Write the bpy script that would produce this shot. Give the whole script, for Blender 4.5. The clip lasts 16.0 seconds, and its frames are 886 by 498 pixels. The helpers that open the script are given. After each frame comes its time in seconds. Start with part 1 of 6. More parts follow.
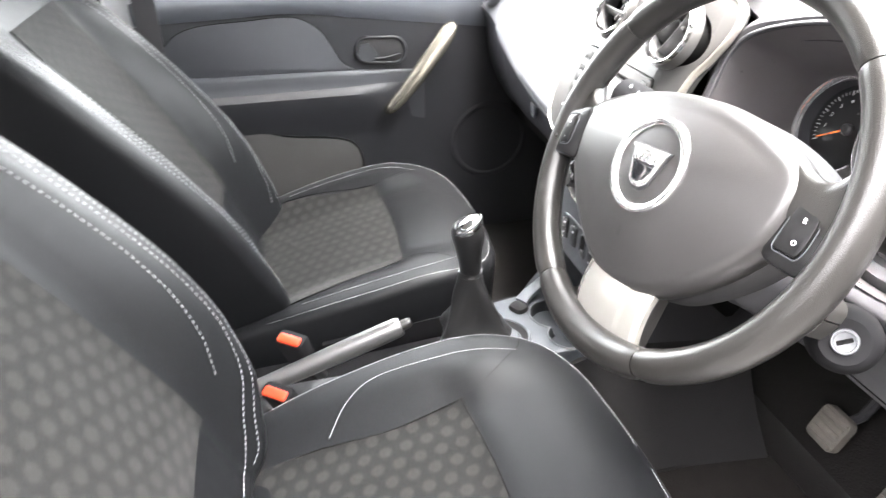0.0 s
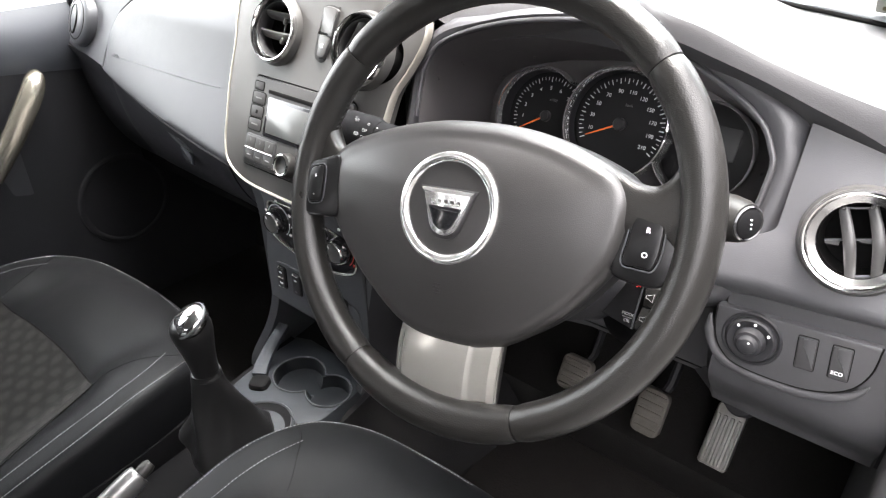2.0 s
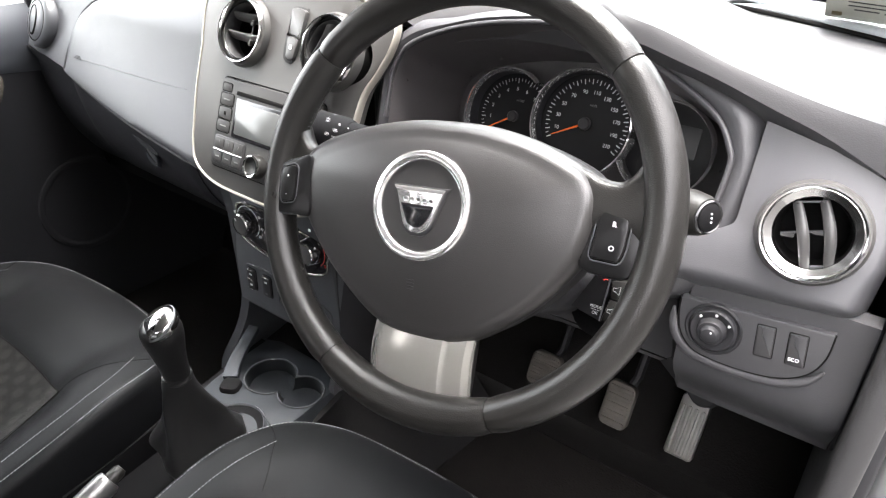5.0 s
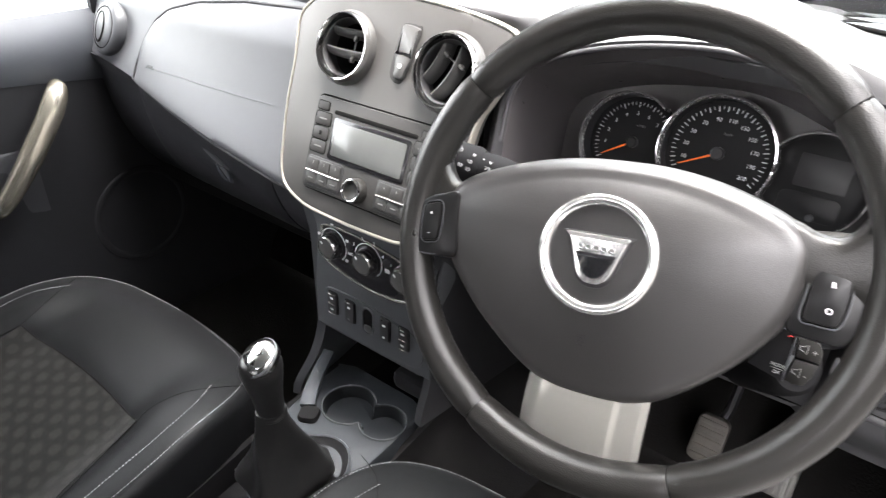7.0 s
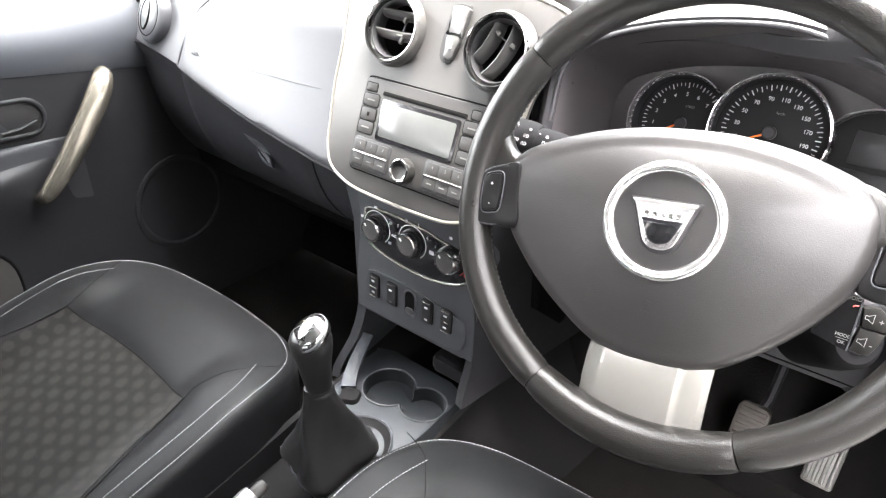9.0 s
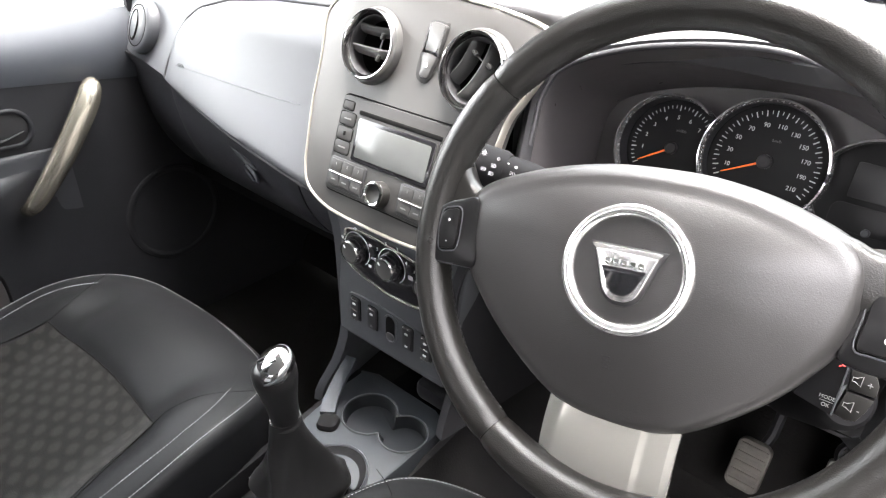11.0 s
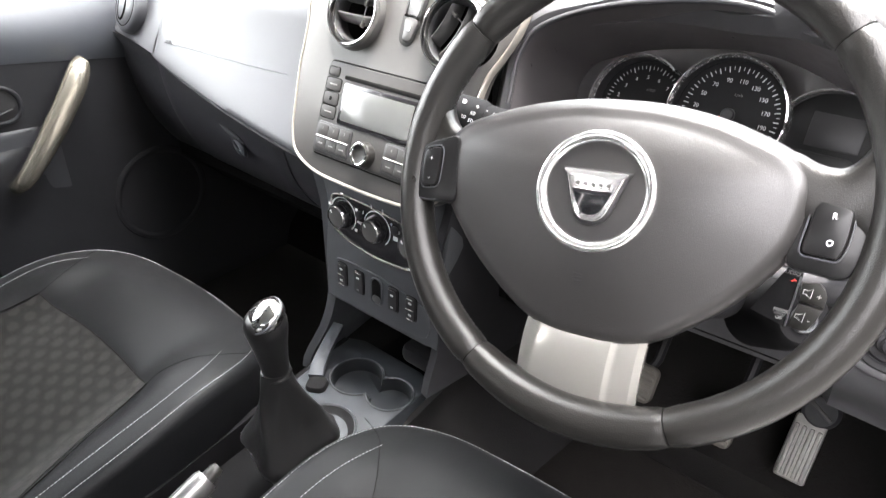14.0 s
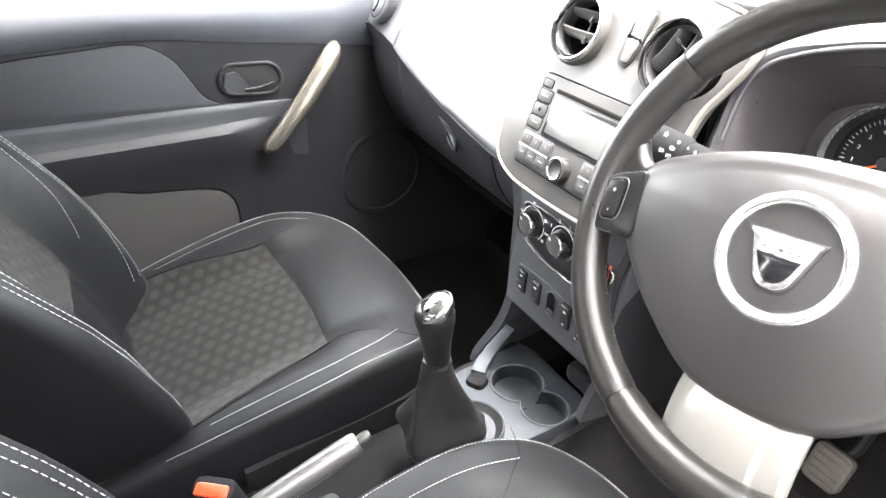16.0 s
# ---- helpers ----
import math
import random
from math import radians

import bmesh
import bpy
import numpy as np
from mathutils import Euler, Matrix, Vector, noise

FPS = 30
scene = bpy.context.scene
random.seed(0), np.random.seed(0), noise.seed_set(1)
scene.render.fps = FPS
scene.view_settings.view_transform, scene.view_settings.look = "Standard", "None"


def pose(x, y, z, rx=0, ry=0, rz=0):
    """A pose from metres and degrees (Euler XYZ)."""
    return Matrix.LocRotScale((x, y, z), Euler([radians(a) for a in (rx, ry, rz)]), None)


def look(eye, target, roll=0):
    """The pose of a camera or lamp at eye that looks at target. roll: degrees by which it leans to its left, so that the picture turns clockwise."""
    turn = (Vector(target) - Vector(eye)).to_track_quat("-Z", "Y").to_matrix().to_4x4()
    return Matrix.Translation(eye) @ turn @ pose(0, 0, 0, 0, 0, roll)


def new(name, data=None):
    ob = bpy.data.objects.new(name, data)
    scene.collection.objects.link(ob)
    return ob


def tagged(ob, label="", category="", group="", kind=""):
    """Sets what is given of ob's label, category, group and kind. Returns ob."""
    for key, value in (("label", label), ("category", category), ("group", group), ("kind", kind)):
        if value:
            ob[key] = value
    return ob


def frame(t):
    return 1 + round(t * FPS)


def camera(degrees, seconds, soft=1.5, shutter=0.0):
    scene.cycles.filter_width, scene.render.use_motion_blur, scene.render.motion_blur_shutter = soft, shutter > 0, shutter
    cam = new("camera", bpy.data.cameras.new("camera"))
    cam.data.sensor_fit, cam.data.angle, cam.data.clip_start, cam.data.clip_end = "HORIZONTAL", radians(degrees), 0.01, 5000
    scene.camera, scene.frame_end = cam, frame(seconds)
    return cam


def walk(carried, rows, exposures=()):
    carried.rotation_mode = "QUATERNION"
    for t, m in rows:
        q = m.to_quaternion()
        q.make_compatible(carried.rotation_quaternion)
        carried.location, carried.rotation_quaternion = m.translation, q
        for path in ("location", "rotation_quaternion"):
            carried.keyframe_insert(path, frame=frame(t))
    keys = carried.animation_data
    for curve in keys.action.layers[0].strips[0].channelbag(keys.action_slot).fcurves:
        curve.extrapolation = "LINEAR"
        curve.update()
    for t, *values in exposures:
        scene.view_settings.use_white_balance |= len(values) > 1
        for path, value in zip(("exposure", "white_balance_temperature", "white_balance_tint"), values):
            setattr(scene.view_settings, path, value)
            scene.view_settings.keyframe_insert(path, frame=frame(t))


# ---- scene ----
from collections import namedtuple

# the camera and its way: seconds, eye, point looked at, lean
PATH = [
    (0.0, (0.8696, -0.3152, 0.9100), (-0.7904, 0.1009, -0.1250), -0.15),
    (0.5, (0.7763, -0.3536, 0.9277), (-0.7392, 0.4449, -0.1046), 0.22),
    (1.0, (0.7027, -0.3779, 0.9385), (-0.5225, 0.8155, -0.0982), -0.01),
    (1.5, (0.6723, -0.3683, 0.9295), (-0.4253, 0.9440, -0.1064), -0.12),
    (2.0, (0.6755, -0.3644, 0.9091), (-0.4130, 0.9587, -0.1226), -0.08),
    (2.5, (0.6872, -0.3741, 0.9090), (-0.4031, 0.9521, -0.1169), 0.34),
    (3.0, (0.6907, -0.3702, 0.9162), (-0.3809, 0.9701, -0.1110), -0.12),
    (5.5, (0.6681, -0.3797, 0.9103), (-0.3337, 1.0159, -0.1137), 1.09),
    (6.0, (0.6348, -0.3862, 0.9152), (-0.3588, 1.0152, -0.1089), 1.20),
    (6.5, (0.5882, -0.4008, 0.9206), (-0.4013, 1.0020, -0.1056), 1.37),
    (7.0, (0.5410, -0.4053, 0.9179), (-0.4805, 0.9733, -0.1097), 1.56),
    (7.5, (0.4982, -0.4113, 0.9118), (-0.5639, 0.9362, -0.1160), 1.72),
    (8.0, (0.4983, -0.4300, 0.9056), (-0.5705, 0.9143, -0.1194), 1.48),
    (8.5, (0.5239, -0.4401, 0.9095), (-0.5439, 0.9053, -0.1152), 1.20),
    (9.0, (0.5234, -0.4437, 0.8964), (-0.5377, 0.9090, -0.1256), 1.22),
    (9.5, (0.5191, -0.4270, 0.9033), (-0.5342, 0.9317, -0.1187), 1.25),
    (12.0, (0.5490, -0.3555, 0.9049), (-0.6009, 0.9246, -0.1145), 0.78),
    (12.5, (0.5554, -0.3615, 0.9204), (-0.5792, 0.9349, -0.0955), 0.76),
    (13.0, (0.5645, -0.3686, 0.9182), (-0.5462, 0.9481, -0.0980), 0.81),
    (13.5, (0.5647, -0.3883, 0.9095), (-0.5267, 0.9474, -0.1029), 1.13),
    (14.0, (0.5742, -0.4127, 0.8714), (-0.5117, 0.9322, -0.1346), 1.16),
    (14.5, (0.5756, -0.4237, 0.8400), (-0.6628, 0.7738, -0.1761), 1.48),
    (15.0, (0.5576, -0.4289, 0.8402), (-0.7710, 0.6635, -0.1802), 1.81),
    (15.5, (0.5745, -0.4371, 0.8549), (-0.8189, 0.5734, -0.1634), 1.91),
    (16.0, (0.5936, -0.3851, 0.8906), (-0.8864, 0.4845, -0.1357), 1.67),
]
EXPOSE = [(t, e, 6750, 14) for t, e in ((0.0, 5.70), (0.6, 4.98), (1.0, 4.03), (1.2, 4.13), (3.2, 4.18), (5.3, 4.13), (6.5, 4.08), (7.0, 4.33), (7.5, 4.48), (8.0, 4.78), (8.5, 5.08), (9.2, 5.13), (9.7, 5.18), (11.8, 4.38), (13.5, 4.38), (14.0, 4.73), (14.6, 5.18), (15.0, 5.43), (15.5, 5.58), (16.0, 5.68))]
cam = camera(67.6, 16.0, soft=1.2, shutter=0.35)
walk(cam, [(t, look(eye, aim, lean)) for t, eye, aim, lean in PATH], EXPOSE)

# daylight: bright overcast sky
SUN_UP, SUN_ROUND = radians(88), radians(10)
world = bpy.data.worlds.new("sky")
scene.world = world
world.use_nodes = True
wn = world.node_tree.nodes
sky = wn.new("ShaderNodeTexSky")
sky.sky_type, sky.sun_disc = "NISHITA", False
sky.sun_elevation, sky.sun_rotation = SUN_UP, SUN_ROUND
sky.air_density, sky.dust_density, sky.ozone_density = 1.0, 4.0, 1.0
pale = wn.new("ShaderNodeHueSaturation")
pale.inputs["Saturation"].default_value = 0.12
world.node_tree.links.new(sky.outputs[0], pale.inputs["Color"])
world.node_tree.links.new(pale.outputs[0], wn["Background"].inputs["Color"])
wn["Background"].inputs["Strength"].default_value = 0.25
sun_data = bpy.data.lights.new("sun", "SUN")
sun_data.energy, sun_data.angle, sun_data.color = 0.35, radians(14), (1.0, 0.96, 0.9)
sun = new("sun", sun_data)
sun_dir = Vector((math.sin(SUN_ROUND) * math.cos(SUN_UP), math.cos(SUN_ROUND) * math.cos(SUN_UP), math.sin(SUN_UP)))
sun.matrix_world = look(sun_dir * 30, (0, 0, 0))


# ---- materials ----
def material(name, color, rough=0.5, metal=0.0, grain=0.0, bump=0.1, blotch=0.12, blotch_size=9.0, wear=0.06, cells=False, coat=0.0, sheen=0.0, spec=0.5):
    m = bpy.data.materials.new(name)
    m.use_nodes = True
    nt = m.node_tree
    n, l = nt.nodes, nt.links
    p = n["Principled BSDF"]
    tc = n.new("ShaderNodeTexCoord")
    big = n.new("ShaderNodeTexNoise")
    big.inputs["Scale"].default_value, big.inputs["Detail"].default_value = blotch_size, 4.0
    l.new(tc.outputs["Object"], big.inputs["Vector"])
    mix = n.new("ShaderNodeMix")
    mix.data_type = "RGBA"
    lo, hi = 1 - blotch, 1 + blotch
    mix.inputs[6].default_value = (*[c * lo for c in color], 1)
    mix.inputs[7].default_value = (*[min(1, c * hi) for c in color], 1)
    l.new(big.outputs["Fac"], mix.inputs[0])
    l.new(mix.outputs[2], p.inputs["Base Color"])
    fine = n.new("ShaderNodeTexNoise")
    fine.inputs["Scale"].default_value, fine.inputs["Detail"].default_value = 60.0, 5.0
    l.new(tc.outputs["Object"], fine.inputs["Vector"])
    ra = n.new("ShaderNodeMapRange")
    ra.inputs[3].default_value, ra.inputs[4].default_value = max(0.02, rough - wear), min(1, rough + wear)
    l.new(fine.outputs["Fac"], ra.inputs[0])
    l.new(ra.outputs[0], p.inputs["Roughness"])
    p.inputs["Metallic"].default_value = metal
    p.inputs["Specular IOR Level"].default_value = spec
    p.inputs["Coat Weight"].default_value = coat
    p.inputs["Sheen Weight"].default_value = sheen
    if grain:
        if cells:
            g = n.new("ShaderNodeTexVoronoi")
            out = "Distance"
        else:
            g = n.new("ShaderNodeTexNoise")
            out = "Fac"
        g.inputs["Scale"].default_value = grain
        l.new(tc.outputs["Object"], g.inputs["Vector"])
        b = n.new("ShaderNodeBump")
        b.inputs["Strength"].default_value, b.inputs["Distance"].default_value = bump, 0.001
        l.new(g.outputs[out], b.inputs["Height"])
        l.new(b.outputs[0], p.inputs["Normal"])
    return m


# passenger side dash, blued: reflected sky and blue car put into the colour
DASH = material("charcoal grained plastic", (0.0358, 0.0382, 0.0425), 0.40, grain=1100, bump=0.15)
HEXA = material("fine honeycomb grained plastic", (0.056, 0.0565, 0.0605), 0.42, grain=1300, bump=0.09, cells=True)
DASH_TOP = material("soft grained dash top", (0.030, 0.030, 0.0318), 0.46, grain=900, bump=0.2, spec=0.4)
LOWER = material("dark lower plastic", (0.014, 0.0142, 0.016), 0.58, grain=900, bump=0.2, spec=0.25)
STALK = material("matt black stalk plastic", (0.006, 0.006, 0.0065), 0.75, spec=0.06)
ROCKER = material("satin black switch plastic", (0.0055, 0.0055, 0.0058), 0.30, spec=0.26)
EDGE = material("dark charcoal hood plastic", (0.038, 0.038, 0.041), 0.36, grain=800, bump=0.2)
BLACK = material("matt black plastic", (0.010, 0.010, 0.011), 0.5, grain=700, bump=0.1)
# near black for joints, and for shade put into the colour inside openings
VOID = material("near black for gaps and inner shade", (0.004, 0.004, 0.004), 0.9, spec=0.08)
GLOSS = material("gloss black plastic", (0.008, 0.008, 0.009), 0.16, coat=0.3, wear=0.04)
PANEL = material("satin graphite paint", (0.064, 0.063, 0.061), 0.44, metal=0.30, grain=1500, bump=0.08, spec=0.3)
CHROME = material("bright chrome", (0.80, 0.80, 0.79), 0.11, metal=1.0, wear=0.03, blotch=0.04)
BADGE = material("bright badge plating", (0.80, 0.80, 0.79), 0.14, metal=0.90, blotch=0.03, wear=0.02)
SATIN = material("satin silver paint", (0.55, 0.54, 0.50), 0.25, metal=0.85, blotch=0.03, wear=0.015)
SILVER = material("bright chrome dial ring", (0.86, 0.86, 0.86), 0.13, metal=0.92, blotch=0.03, wear=0.02)
COWL = material("grey rubber windscreen seal", (0.25, 0.265, 0.275), 0.35, coat=0.3)
STRIP = material("polished steel strip", (0.40, 0.38, 0.33), 0.30, metal=0.75, blotch=0.04)
LEATHER = material("black wheel leather", (0.0100, 0.0096, 0.0090), 0.28, grain=1050, bump=0.17, cells=True, spec=0.36, wear=0.012)
PAD = material("soft airbag cover plastic", (0.0158, 0.0151, 0.0149), 0.37, grain=1200, bump=0.10, cells=True, spec=0.62)
VINYL = material("charcoal leatherette", (0.0046, 0.0049, 0.0054), 0.46, grain=1100, bump=0.16, cells=True, spec=0.11)
BOOT = material("soft black gaiter leather", (0.0068, 0.0069, 0.0071), 0.31, grain=1000, bump=0.12, cells=True, spec=0.36, wear=0.012)
RUBBER = material("worn dusty rubber", (0.085, 0.078, 0.068), 0.75, grain=300, bump=0.3, blotch=0.4, blotch_size=40)
CARPET = material("black needle carpet", (0.0098, 0.0092, 0.0088), 0.95, grain=260, bump=0.9, spec=0.1)
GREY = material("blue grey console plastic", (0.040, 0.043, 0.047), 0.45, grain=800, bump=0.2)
HORN = material("pale blue grey edge plastic", (0.036, 0.0412, 0.0475), 0.6, grain=800, bump=0.15, spec=0.25)
FRAME = material("satin silver grey frame plastic", (0.050, 0.054, 0.060), 0.34, metal=0.1)
CONSOLE = material("blue grey console plastic", (0.022, 0.0252, 0.0288), 0.55, grain=800, bump=0.2, spec=0.2)
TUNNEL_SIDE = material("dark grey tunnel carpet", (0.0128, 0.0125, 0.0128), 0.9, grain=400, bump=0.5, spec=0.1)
FLOOR = material("dark brown needle carpet", (0.0135, 0.0122, 0.0114), 0.95, grain=260, bump=0.9, blotch=0.3, blotch_size=30, spec=0.1)
# cup floor and walls: tray plastic darkened, the hollow's shade put into the colour
CUP_FLOOR = material("shaded cup floor plastic", (0.0145, 0.0166, 0.0190), 0.5, grain=800, bump=0.15, spec=0.25)
CUPS_MAT = material("shaded cup wall plastic", (0.007, 0.008, 0.009), 0.34, grain=800, bump=0.1, spec=0.3)
STEELY = material("worn ribbed metal and rubber", (0.15, 0.146, 0.135), 0.45, metal=0.1, grain=300, bump=0.2, blotch=0.3, blotch_size=40)
PRINT = material("grey dial print", (0.56, 0.56, 0.56), 0.5)
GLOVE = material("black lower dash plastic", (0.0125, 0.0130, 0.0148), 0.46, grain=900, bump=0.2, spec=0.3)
FAINT = material("faint grey key print", (0.085, 0.085, 0.085), 0.5)
SPOKE = material("pale satin spoke paint", (0.310, 0.303, 0.280), 0.20, metal=0.6, blotch=0.02, wear=0.01)
KNEE = material("dark grained knee panel plastic", (0.043, 0.0432, 0.0458), 0.48, grain=900, bump=0.2, spec=0.35)
STALK_GREY = material("satin dark grey stalk plastic", (0.014, 0.0137, 0.013), 0.42, spec=0.22)
HANDLE = material("champagne silver handle paint", (0.46, 0.435, 0.365), 0.22, metal=0.95, blotch=0.05, wear=0.02)
WHITE = material("white print", (0.75, 0.75, 0.75), 0.5)
DULL = material("dull grey print", (0.26, 0.26, 0.255), 0.5)
THREAD = material("white stitching thread", (0.27, 0.275, 0.275), 0.7)
ORANGE = material("orange red plastic", (0.42, 0.024, 0.004), 0.4)
NEEDLE = material("orange needle", (0.95, 0.16, 0.02), 0.4)
RED = material("red print", (0.6, 0.03, 0.02), 0.5)
DIAL = material("dark dial face", (0.0065, 0.0065, 0.007), 0.45, spec=0.2)
TUNNEL = material("smooth dark hood plastic", (0.062, 0.058, 0.060), 0.30)
RADIO = material("graphite radio plastic", (0.030, 0.030, 0.0295), 0.48, grain=1200, bump=0.1, spec=0.18)
BUTTON = material("dark graphite button plastic", (0.024, 0.024, 0.0235), 0.45, grain=1200, bump=0.1, spec=0.22)
LINING = material("grey headlining", (0.28, 0.28, 0.27), 0.95, grain=400, bump=0.3)
KICK = material("dark grey kick panel plastic", (0.028, 0.028, 0.029), 0.6, grain=700, bump=0.3, spec=0.25)
TRIM = material("grey pillar plastic", (0.30, 0.31, 0.32), 0.6, grain=700, bump=0.2)
PAINT = material("grey body paint", (0.20, 0.203, 0.207), 0.3, coat=0.5, blotch=0.05)
BONNET = material("pale silver body paint", (0.46, 0.475, 0.49), 0.3, coat=0.5, blotch=0.05)
SCUTTLE = material("pale grey scuttle plastic", (0.22, 0.23, 0.245), 0.5, blotch=0.2)
BLUE = material("pale blue car paint", (0.42, 0.55, 0.66), 0.25, coat=0.6, blotch=0.03)
# lower door plastic darkened, its shade put into the colour
DOORPLASTIC = material("shade-darkened door plastic", (0.0118, 0.0124, 0.0142), 0.52, grain=900, bump=0.2, spec=0.26)
# pad and insert lightened for window light; pad blued for reflected sky
DOORPAD = material("door pad with sky light tint", (0.0395, 0.0436, 0.0500), 0.42, grain=900, bump=0.12, spec=0.42)
INSERT = material("door insert lightened for window light", (0.0248, 0.0264, 0.0300), 0.50, grain=900, bump=0.15, spec=0.36)
POCKET = material("warm grey pocket plastic", (0.030, 0.0290, 0.0280), 0.6, grain=700, bump=0.3, spec=0.25)
ASPHALT = material("grey weathered asphalt", (0.055, 0.055, 0.053), 0.9, grain=30, bump=0.4, blotch=0.25, blotch_size=1.2)
BLOCK_WALL = material("grey rendered wall", (0.085, 0.082, 0.078), 0.9, grain=60, bump=0.4, blotch=0.2, blotch_size=2)
PAPER = material("pale sticker paper", (0.30, 0.31, 0.27), 0.7)
OCHRE = material("ochre print", (0.10, 0.085, 0.04), 0.7)
DARK_CHROME = material("smoked chrome", (0.50, 0.50, 0.50), 0.20, metal=1.0, wear=0.03, blotch=0.04)
LCD = material("pale grey display glass", (0.065, 0.069, 0.068), 0.16, wear=0.05, blotch=0.2, blotch_size=18)


def fabric_material():
    """Charcoal woven cloth with rows of paler rounded dots."""
    m = material("dotted woven cloth", (0.03, 0.03, 0.03), 0.9, grain=900, bump=0.6, sheen=0.04, spec=0.15)
    n, l = m.node_tree.nodes, m.node_tree.links
    p = n["Principled BSDF"]
    tc = n.new("ShaderNodeTexCoord")
    sx = n.new("ShaderNodeSeparateXYZ")
    l.new(tc.outputs["UV"], sx.inputs[0])
    total = None
    k = 2 * math.pi / 0.0235
    for ang in (0, 60, 120):
        dx, dy = k * math.cos(radians(ang)), k * math.sin(radians(ang))
        a, b, s, c = (n.new("ShaderNodeMath") for _ in range(4))
        a.operation = b.operation = "MULTIPLY"
        s.operation, c.operation = "ADD", "COSINE"
        a.inputs[1].default_value, b.inputs[1].default_value = dx, dy
        l.new(sx.outputs[0], a.inputs[0]), l.new(sx.outputs[1], b.inputs[0])
        l.new(a.outputs[0], s.inputs[0]), l.new(b.outputs[0], s.inputs[1])
        l.new(s.outputs[0], c.inputs[0])
        if total is None:
            total = c
        else:
            t = n.new("ShaderNodeMath")
            t.operation = "ADD"
            l.new(total.outputs[0], t.inputs[0]), l.new(c.outputs[0], t.inputs[1])
            total = t
    noisy = n.new("ShaderNodeTexNoise")
    noisy.inputs["Scale"].default_value = 420
    l.new(tc.outputs["Object"], noisy.inputs["Vector"])
    rough = n.new("ShaderNodeMath")
    rough.operation, rough.inputs[1].default_value = "MULTIPLY_ADD", 2.4
    rough.inputs[2].default_value = -1.2
    l.new(noisy.outputs["Fac"], rough.inputs[0])
    addn = n.new("ShaderNodeMath")
    addn.operation = "ADD"
    l.new(total.outputs[0], addn.inputs[0]), l.new(rough.outputs[0], addn.inputs[1])
    ramp = n.new("ShaderNodeMapRange")
    ramp.inputs[1].default_value, ramp.inputs[2].default_value = -0.5, 1.0
    l.new(addn.outputs[0], ramp.inputs[0])
    mix = n.new("ShaderNodeMix")
    mix.data_type = "RGBA"
    mix.inputs[6].default_value, mix.inputs[7].default_value = (0.0040, 0.0040, 0.0038, 1), (0.0100, 0.0097, 0.0090, 1)
    l.new(ramp.outputs[0], mix.inputs[0])
    l.new(mix.outputs[2], p.inputs["Base Color"])
    return m


CLOTH = fabric_material()


def glass_material(name, tint=(0.92, 0.95, 0.95)):
    m = bpy.data.materials.new(name)
    m.use_nodes = True
    n, l = m.node_tree.nodes, m.node_tree.links
    n.remove(n["Principled BSDF"])
    t, g, mix, f = n.new("ShaderNodeBsdfTransparent"), n.new("ShaderNodeBsdfGlossy"), n.new("ShaderNodeMixShader"), n.new("ShaderNodeFresnel")
    t.inputs[0].default_value = (*tint, 1)
    g.inputs["Roughness"].default_value = 0.02
    f.inputs[0].default_value = 1.45
    l.new(f.outputs[0], mix.inputs[0]), l.new(t.outputs[0], mix.inputs[1]), l.new(g.outputs[0], mix.inputs[2])
    l.new(mix.outputs[0], n["Material Output"].inputs[0])
    return m


GLASS = glass_material("window glass")
# rear glass stays unseen; its dark tint is added to hold back light
TINTED = glass_material("light-cutting rear glass", (0.08, 0.085, 0.085))


# ---- mesh helpers ----
def thing(name, label, category, at=(0, 0, 0), group="", kind=""):
    ob = new(name)
    ob.location = at
    ob.empty_display_size = 0.05
    return tagged(ob, label, category, group, kind)


def base_of(ob):
    at = Vector(ob.location)
    while ob.parent:
        ob = ob.parent
        at += ob.location
    return at


def finish(name, bm, mat, sharp=38):
    bmesh.ops.remove_doubles(bm, verts=bm.verts, dist=1e-6)
    bmesh.ops.recalc_face_normals(bm, faces=bm.faces)
    for f in bm.faces:
        f.smooth = True
    me = bpy.data.meshes.new(name)
    bm.to_mesh(me)
    bm.free()
    me.materials.append(mat)
    me.set_sharp_from_angle(angle=radians(sharp))
    return me


def part(name, bm, mat, parent, label="", kind="", sharp=38):
    """One mesh of a thing, modelled in the world's metres and laid under its parent."""
    at = base_of(parent)
    bmesh.ops.translate(bm, verts=bm.verts, vec=-at)
    ob = new(name, finish(name, bm, mat, sharp))
    ob.parent = parent
    return tagged(ob, label, kind=kind)


def solid(name, bm, mat, label, category, group="", kind="", sharp=38):
    """A thing that is one mesh."""
    return tagged(new(name, finish(name, bm, mat, sharp)), label, category, group, kind)


def slope(x, y, z, lean=0.0, turn=0.0, roll=0.0):
    """A frame on a face that looks back at the driver: x to the right, y up along it, z out of it."""
    return pose(x, y, z) @ pose(0, 0, 0, 0, 0, turn) @ pose(0, 0, 0, 90 - lean) @ pose(0, 0, 0, 0, 0, roll)


def loft(rings, m=None, closed=True, cap=(True, True), into=None):
    bm = into or bmesh.new()
    m = m or Matrix()
    vs = [[bm.verts.new(m @ Vector(p)) for p in ring] for ring in rings]
    for a, b in zip(vs, vs[1:]):
        for i in range(len(a) if closed else len(a) - 1):
            j = (i + 1) % len(a)
            bm.faces.new((a[i], a[j], b[j], b[i]))
    if cap[0]:
        bm.faces.new(vs[0])
    if cap[1]:
        bm.faces.new(vs[-1])
    return bm


